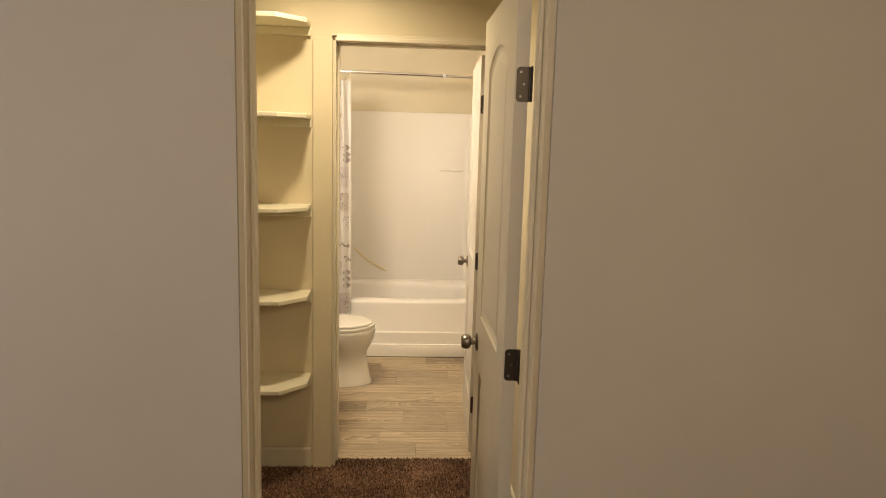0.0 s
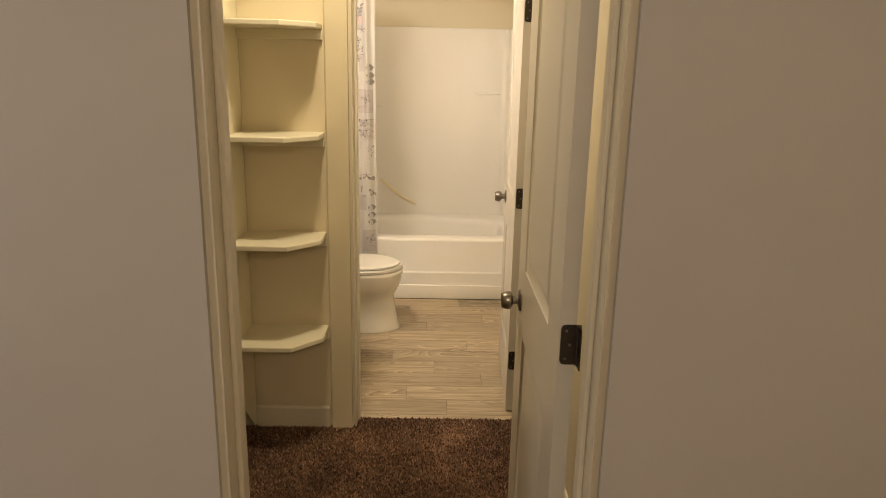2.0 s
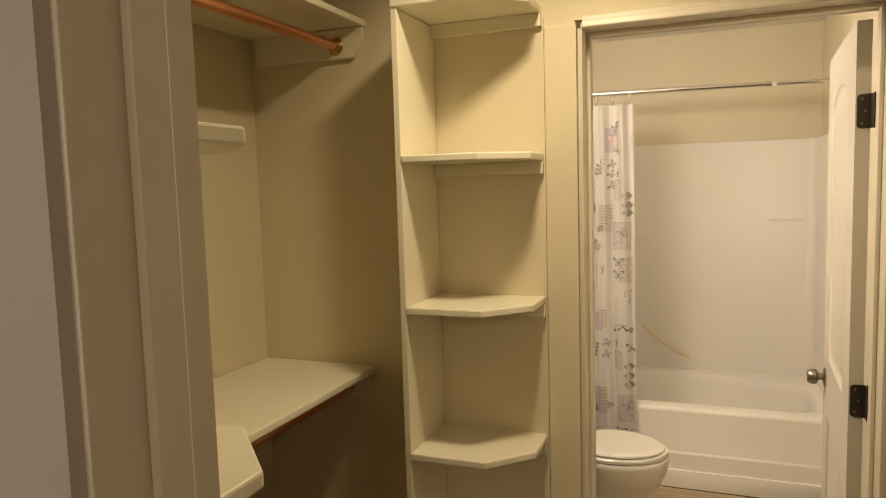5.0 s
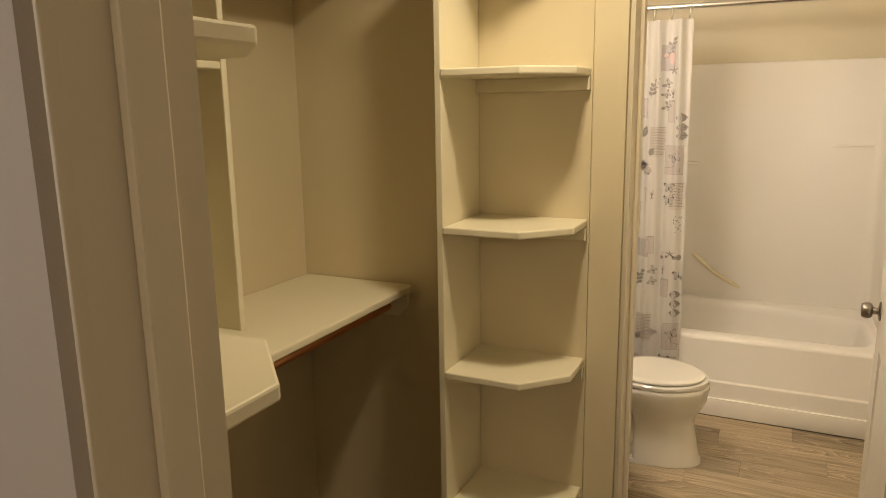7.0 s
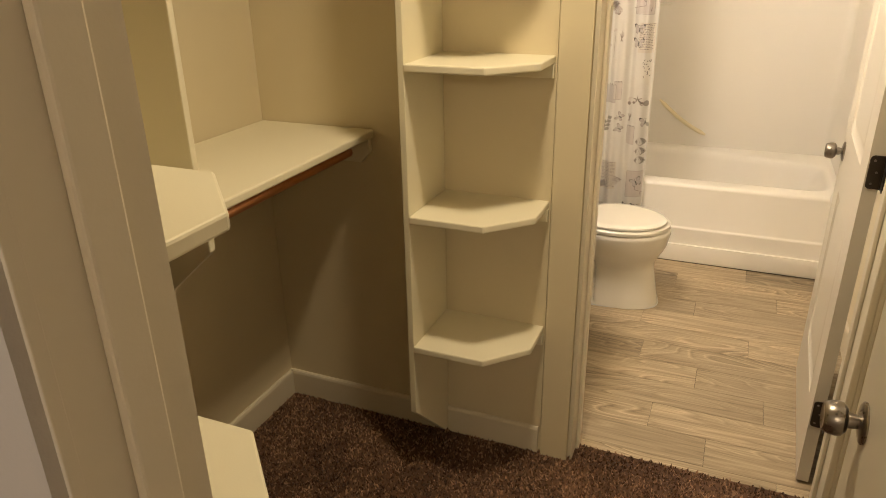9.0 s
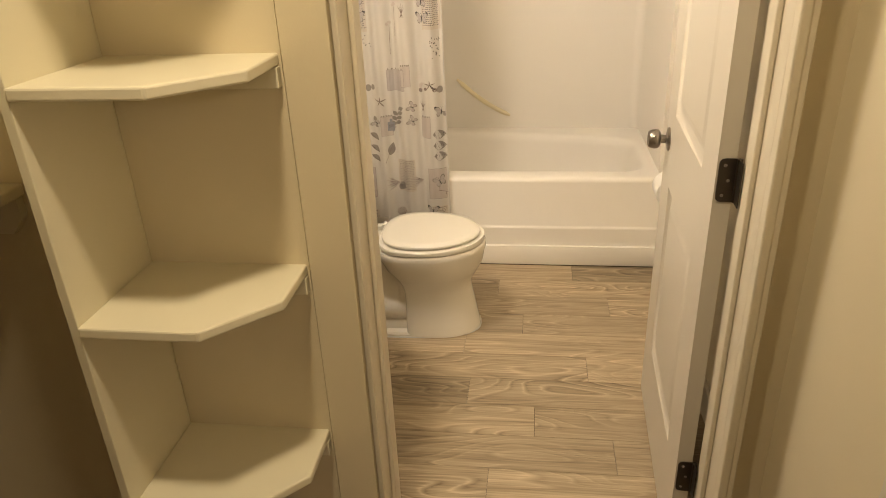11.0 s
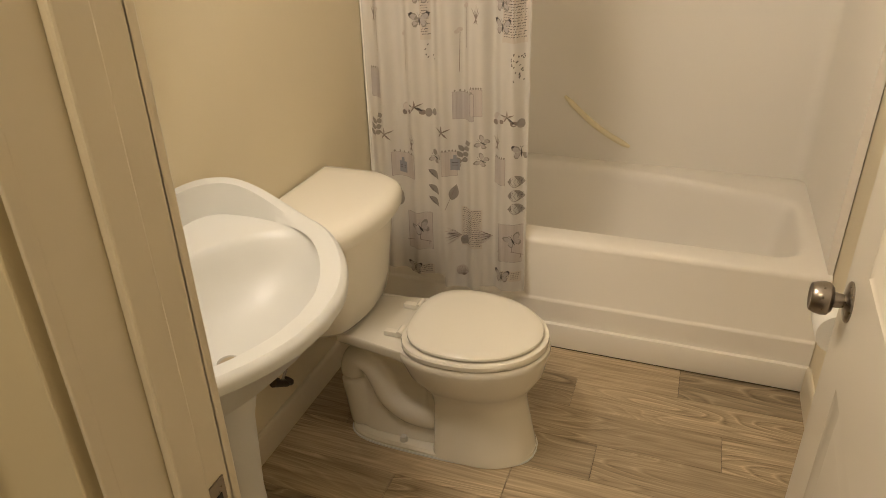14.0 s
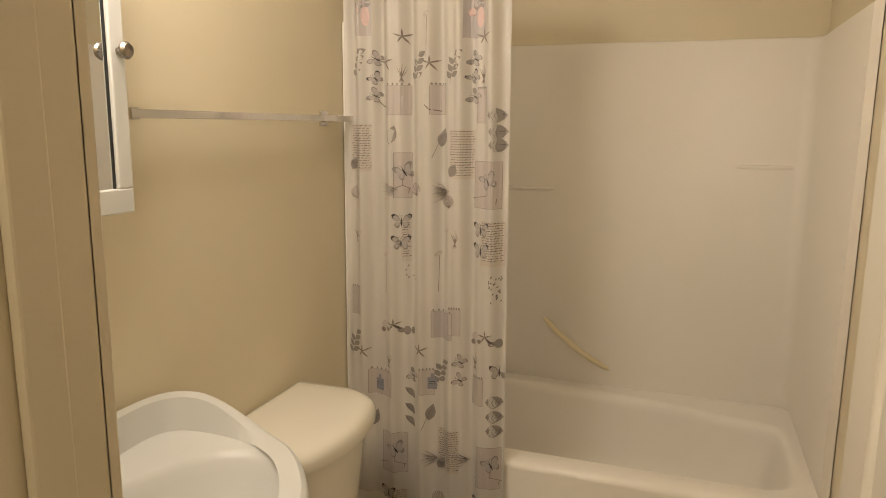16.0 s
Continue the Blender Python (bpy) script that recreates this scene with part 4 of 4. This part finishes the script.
trap = spline([(-0.10, 1.225, 0.10), (-0.19, 1.216, 0.095), (-0.262, 1.211, 0.108), (-0.315, 1.209, 0.150), (-0.340, 1.210, 0.205), (-0.372, 1.213, 0.255), (-0.418, 1.217, 0.262), (-0.440, 1.220, 0.20), (-0.43, 1.222, 0.11), (-0.42, 1.224, 0.02)], 5)
for flip in (False, True):
    run = [Vector((p.x, 2.54 - p.y if flip else p.y, p.z)) for p in trap]
    tb = tube(run, 0.042, 18)
    piece = bpy.data.meshes.new("trap_run")
    tb.to_mesh(piece)
    rear.from_mesh(piece)
add_box(rear, -0.19, -0.10, 1.195, 1.345, 0.015, 0.24)
body = to_part("rear_body", rear, label="recessed rear body with moulded trapway")
fuse = body.modifiers.new("fuse", "REMESH")
fuse.mode, fuse.voxel_size, fuse.use_smooth_shade = "VOXEL", 0.005, True
blend = body.modifiers.new("blend", "SMOOTH")
blend.factor, blend.iterations = 0.5, 9
to_part("bolt_cap", lathe([(0.012, 0), (0.012, 0.008), (0.009, 0.016), (0, 0.018)], pose(-0.262, 1.165, 0.02)), PORCELAIN, "white bolt cap")

seat_r = [egg(-0.262, 0.140, w - 0.0, z, back=3.0) for z, w in ((0.381, 0.180), (0.384, 0.184), (0.396, 0.185), (0.401, 0.180))]
to_part("seat", loft(bmesh.new(), seat_r), label="white toilet seat")
lid_r = [egg(x0, x1, w, z, back=2.6) for z, w, x0, x1 in ((0.4045, 0.158, -0.242, 0.112), (0.4062, 0.169, -0.251, 0.123), (0.4085, 0.171, -0.252, 0.125), (0.415, 0.170, -0.252, 0.124), (0.420, 0.164, -0.246, 0.118), (0.422, 0.14, -0.22, 0.095))]
to_part("lid", loft(bmesh.new(), lid_r), label="closed white seat lid")
for y in (1.195, 1.345):
    hb = to_part("seat_hinge", box(-0.315, -0.268, y - 0.011, y + 0.011, 0.379, 0.396, 0.003), label="plastic seat hinge", smooth=False)
    to_part("pin", tube([(-0.264, y - 0.02, 0.398), (-0.264, y + 0.02, 0.398)], 0.0085, 14), owner=hb)


def tank_ring(inset, z, bow=0.040, n=18):
    x0, x1, y0, y1 = -0.630 + inset * 0.4, -0.377 - inset, 1.045 + inset, 1.503 - inset
    pts = [(x0, y1, z), (x0, y0, z)]
    for i in range(n + 1):
        s = i / n
        e = 0.055 * max(0, 1 - min(s, 1 - s) / 0.15) ** 1.8
        pts.append((x1 - 0.012 + bow * (1 - (2 * s - 1) ** 2) - e, y0 + (y1 - y0) * s, z))
    return pts


to_part("tank", loft(bmesh.new(), [tank_ring(i, z) for i, z in ((0.075, 0.380), (0.050, 0.388), (0.034, 0.41), (0.024, 0.47), (0.012, 0.60), (0.006, 0.689))]), label="water tank with a bowed front")
to_part("tank_lid", loft(bmesh.new(), [tank_ring(i, z, 0.056) for i, z in ((-0.006, 0.690), (-0.012, 0.693), (-0.013, 0.715), (-0.010, 0.729), (-0.002, 0.739), (0.012, 0.746), (0.035, 0.750), (0.07, 0.752))]), label="tank lid with rounded edges")

# ---- sink ----
sink = thing("pedestal_sink", (-0.36, 0.53, 0), "white porcelain pedestal sink with a raised back ledge", "sink")
SO = Vector((-0.36, 0.53, 0))


def si_part(name, bm, mat=None, label="", smooth=True):
    bm.transform(Matrix.Translation(-SO))
    return part(name, bm, mat or PORCELAIN, sink, label, smooth)


SCX, SCY, SXB = -0.36, 0.57, -0.637
half = [(SXB, 0.0), (SXB, 0.20), (-0.625, 0.315), (-0.575, 0.364), (-0.455, 0.374), (-0.335, 0.350), (-0.250, 0.292), (-0.172, 0.195), (-0.126, 0.095), (-0.112, 0.0)]
OUTLINE = [(p.x, p.y) for p in spline([(a, b, 0) for a, b in half], 8)]
OUTLINE = OUTLINE + [(a, -b) for a, b in reversed(OUTLINE[1:-1])]


def ease(a, b, v):
    v = min(1.0, max(0.0, (v - a) / (b - a)))
    return v * v * (3 - 2 * v)


def rim_z(x):
    """Height of the rolled edge: level round the front, rising to the back ledge."""
    return 0.866 + 0.066 * ease(-0.32, -0.56, x)


def sink_ring(k, drop, flat=None):
    """The outline drawn in by k metres; drop below the rolled edge, or at a flat height."""
    out = []
    for x, dy in OUTLINE:
        d = math.hypot(x - SCX, dy)
        f = (d - k) / d
        xx = SCX + (x - SCX) * f
        if x < SCX:
            xx = SCX + (x - SCX) * (1 - (1 - f) * (0.35 if k > 0.05 and flat else 1.0))
        out.append((max(xx, SXB), SCY + dy * f, rim_z(x) - drop if flat is None else flat))
    return out


def bowl_ring(f, z):
    out, n = [], len(OUTLINE)
    for x, dy in OUTLINE:
        a = math.atan2(dy / 0.37, (x + 0.36) / 0.26)
        out.append((-0.335 + 0.178 * f * math.cos(a), SCY + 0.298 * f * math.sin(a), z))
    return out


rings = [sink_ring(0.20, 0, 0.66), sink_ring(0.13, 0, 0.70), sink_ring(0.075, 0, 0.755), sink_ring(0.040, 0, 0.80), sink_ring(0.016, 0, 0.824), sink_ring(0.010, 0.036), sink_ring(0.001, 0.028), sink_ring(0.0, 0.014), sink_ring(0.005, 0.005),
         sink_ring(0.014, 0.0), sink_ring(0.026, 0.002), sink_ring(0.038, 0.005)]
rings += [[(x, y, 0.5 * (z + 0.860)) for x, y, z in sink_ring(0.046, 0.006)], [(x, y, 0.8575) for x, y, z in sink_ring(0.055, 0.0)]]
rings += [bowl_ring(1.04, 0.855), bowl_ring(1.0, 0.850), bowl_ring(0.96, 0.840), bowl_ring(0.91, 0.82), bowl_ring(0.84, 0.79), bowl_ring(0.72, 0.757), bowl_ring(0.55, 0.733), bowl_ring(0.34, 0.72), bowl_ring(0.10, 0.714)]
si_part("basin", loft(bmesh.new(), rings), label="oval sink basin with a rolled rim and raised back ledge")
ped = []
for z, rx, ry in ((0.001, 0.105, 0.115), (0.02, 0.105, 0.115), (0.045, 0.090, 0.098), (0.12, 0.074, 0.080), (0.35, 0.066, 0.072), (0.55, 0.074, 0.082), (0.66, 0.095, 0.11)):
    ped.append([(-0.40 + rx * math.cos(2 * math.pi * i / 32), SCY + ry * math.sin(2 * math.pi * i / 32), z) for i in range(32)])
si_part("pedestal", loft(bmesh.new(), ped), label="porcelain pedestal column")
si_part("drain", lathe([(0.0, 0), (0.022, 0), (0.022, 0.002), (0.012, 0.003), (0, 0.001)], pose(-0.338, SCY, 0.7155)), CHROME, "chrome drain ring")

valve = thing("supply_valve", (-0.60, 1.045, 0.26), "dark shut-off valve with a braided hose below the sink", "valve")
part("stub", tube([(-0.04, -0.03, 0.02), (0.03, -0.03, 0.02)], 0.009, 12), BRONZE, valve, "", True)
part("body", tube([(0.03, -0.055, 0.03), (0.032, 0.005, -0.012)], 0.0115, 12), BRONZE, valve, "", True)
part("handle", lathe([(0, 0), (0.016, 0), (0.019, 0.006), (0.016, 0.014), (0, 0.014)], pose(0.032, 0.004, -0.012, -60)), BRONZE, valve, "ribbed handle", True)
part("hose", tube(spline([(0.03, -0.01, 0.01), (0.025, 0.05, 0.05), (0.02, 0.11, 0.105), (0.015, 0.15, 0.17)], 6), 0.0045, 8), NICKEL, valve, "braided hose", True)

# ---- wall things of the bathroom ----
cab = thing("medicine_cabinet", (BATH_X0, 0.55, 1.7), "white framed medicine cabinet with a mirror door", "cabinet")
part("body", box(0.001, 0.082, -0.222, 0.222, -0.345, 0.40, 0.003), TRIM, cab)
cd = bmesh.new()
for a in ((-0.226, 0.226, -0.350, -0.304), (-0.226, 0.226, 0.358, 0.405), (-0.226, -0.191, -0.304, 0.358), (0.191, 0.226, -0.304, 0.358)):
    add_box(cd, 0.083, 0.102, *a, 0.003)
frm = part("door_frame", cd, PORCELAIN, cab, "white mirror frame")
part("mirror", box(0.0835, 0.0925, -0.1905, 0.1905, -0.3035, 0.3575), MIRROR, frm, "mirror glass")
bead = bmesh.new()
add_box(bead, 0.0926, 0.0945, 0.1865, 0.1905, -0.3035, 0.3575)
part("gasket", bead, BLACK, frm, "dark edge of the mirror")
part("cabinet_knob", lathe([(0.006, 0), (0.006, 0.010), (0.014, 0.014), (0.016, 0.020), (0.012, 0.026), (0, 0.028)], pose(0.102, 0.209, -0.055, 0, 90)), NICKEL, frm, "round nickel knob", True)

bar = thing("towel_bar", (BATH_X0, 1.25, 1.535), "chrome square towel bar on the wall", "towel bar")
part("bar", box(0.044, 0.058, -0.42, 0.545, -0.009, 0.009, 0.0015), CHROME, bar, "square chrome bar")
for y in (-0.40, 0.445):
    post = part("post", box(0.008, 0.050, y - 0.011, y + 0.011, -0.012, 0.012, 0.002), CHROME, bar)
    part("plate", box(0.0005, 0.008, y - 0.024, y + 0.024, -0.024, 0.024, 0.002), CHROME, post)

roll = thing("toilet_paper_holder", (BATH_X1, 1.30, 0.588), "toilet paper roll on a chrome wall holder", "paper holder")
part("plate", box(-0.010, -0.0005, 0.045, 0.085, -0.02, 0.02, 0.003), CHROME, roll)
part("arm", tube([(-0.004, 0.065, 0), (-0.075, 0.065, 0), (-0.080, 0.06, 0), (-0.080, -0.055, 0)], 0.007, 12), CHROME, roll, "", True)
pr = part("paper_roll", lathe([(0.020, -0.05), (0.052, -0.05), (0.054, -0.047), (0.054, 0.047), (0.052, 0.05), (0.020, 0.05), (0.020, -0.05)], pose(-0.080, 0.0, -0.012, 90)), PAPER, roll, "white paper roll", True)
# black cylinder fills the roll's hollow, the shade inside given as colour
part("core", tube([(-0.080, -0.0495, -0.012), (-0.080, 0.0495, -0.012)], 0.0195, 16), BLACK, pr, "black plug for the shaded hollow of the roll")

# ---- floors ----
floor_bath = structure("floor_bathroom", box(BATH_X0, BATH_X1, 0.10, TUB_Y + 0.02, -0.06, -0.006), GROUT, "grey-brown oak plank floor")
PW, PL, ROW0 = 0.1515, 0.77, -0.0125
STARTS = [0.62, 0.401, 0.204, 0.584, 0.340, 0.110, 0.528, 0.070, 0.291, 0.645, 0.178, 0.507]
for r, sx in enumerate(STARTS):
    y0, y1 = max(ROW0 + r * PW, 0.10), min(ROW0 + (r + 1) * PW, TUB_Y + 0.01)
    if y1 - y0 < 0.01:
        continue
    k = math.floor((BATH_X0 - sx) / PL)
    while sx + k * PL < BATH_X1:
        x0, x1 = max(sx + k * PL, BATH_X0), min(sx + (k + 1) * PL, BATH_X1)
        if x1 - x0 > 0.01:
            bm = box(x0 - (x0 + x1) / 2 + 0.0008, x1 - (x0 + x1) / 2 - 0.0008, y0 - (y0 + y1) / 2 + 0.0007, y1 - (y0 + y1) / 2 - 0.0007, -0.006, 0.0)
            pk = part("plank", bm, PLANK, floor_bath)
            pk.location = ((x0 + x1) / 2, (y0 + y1) / 2, 0.0)
            pk["tone"] = 0.74 if ((r == 5 and x1 < 0.2 and x1 > 0) or (r == 11 and x0 > 0.4)) else 1.0
        k += 1

# carpet pile
rng = np.random.default_rng(4)
NT = 64000
px, py = rng.uniform(-1.08, 0.81, NT), rng.uniform(-1.72, 0.100, NT)
ok = ((py < 0.03) | ((px > 0.002) & (px < 0.70))) & ((py > -1.47) | ((px > -0.068) & (px < 0.64)))
px, py = px[ok], py[ok]
n = len(px)
hgt, wid = rng.uniform(0.006, 0.012, n), rng.uniform(0.0028, 0.0052, n)
ang, tx, ty = rng.uniform(0, 6.28, n), rng.normal(0, 0.004, n), rng.normal(0, 0.004, n)
verts = np.zeros((n, 4, 3))
for c in range(3):
    verts[:, c, 0], verts[:, c, 1] = px + wid * np.cos(ang + c * 2.094), py + wid * np.sin(ang + c * 2.094)
verts[:, 3, 0], verts[:, 3, 1], verts[:, 3, 2] = px + tx, py + ty, hgt
base = np.arange(n)[:, None] * 4
faces = np.concatenate([base + np.array(f) for f in ((0, 1, 3), (1, 2, 3), (2, 0, 3))])
me = bpy.data.meshes.new("carpet_pile")
me.from_pydata(verts.reshape(-1, 3).tolist(), [], faces.tolist())
me.materials.append(CARPET)
tagged(new("carpet_pile", me), "short brown carpet pile in the closet", "carpet", kind="stuff")
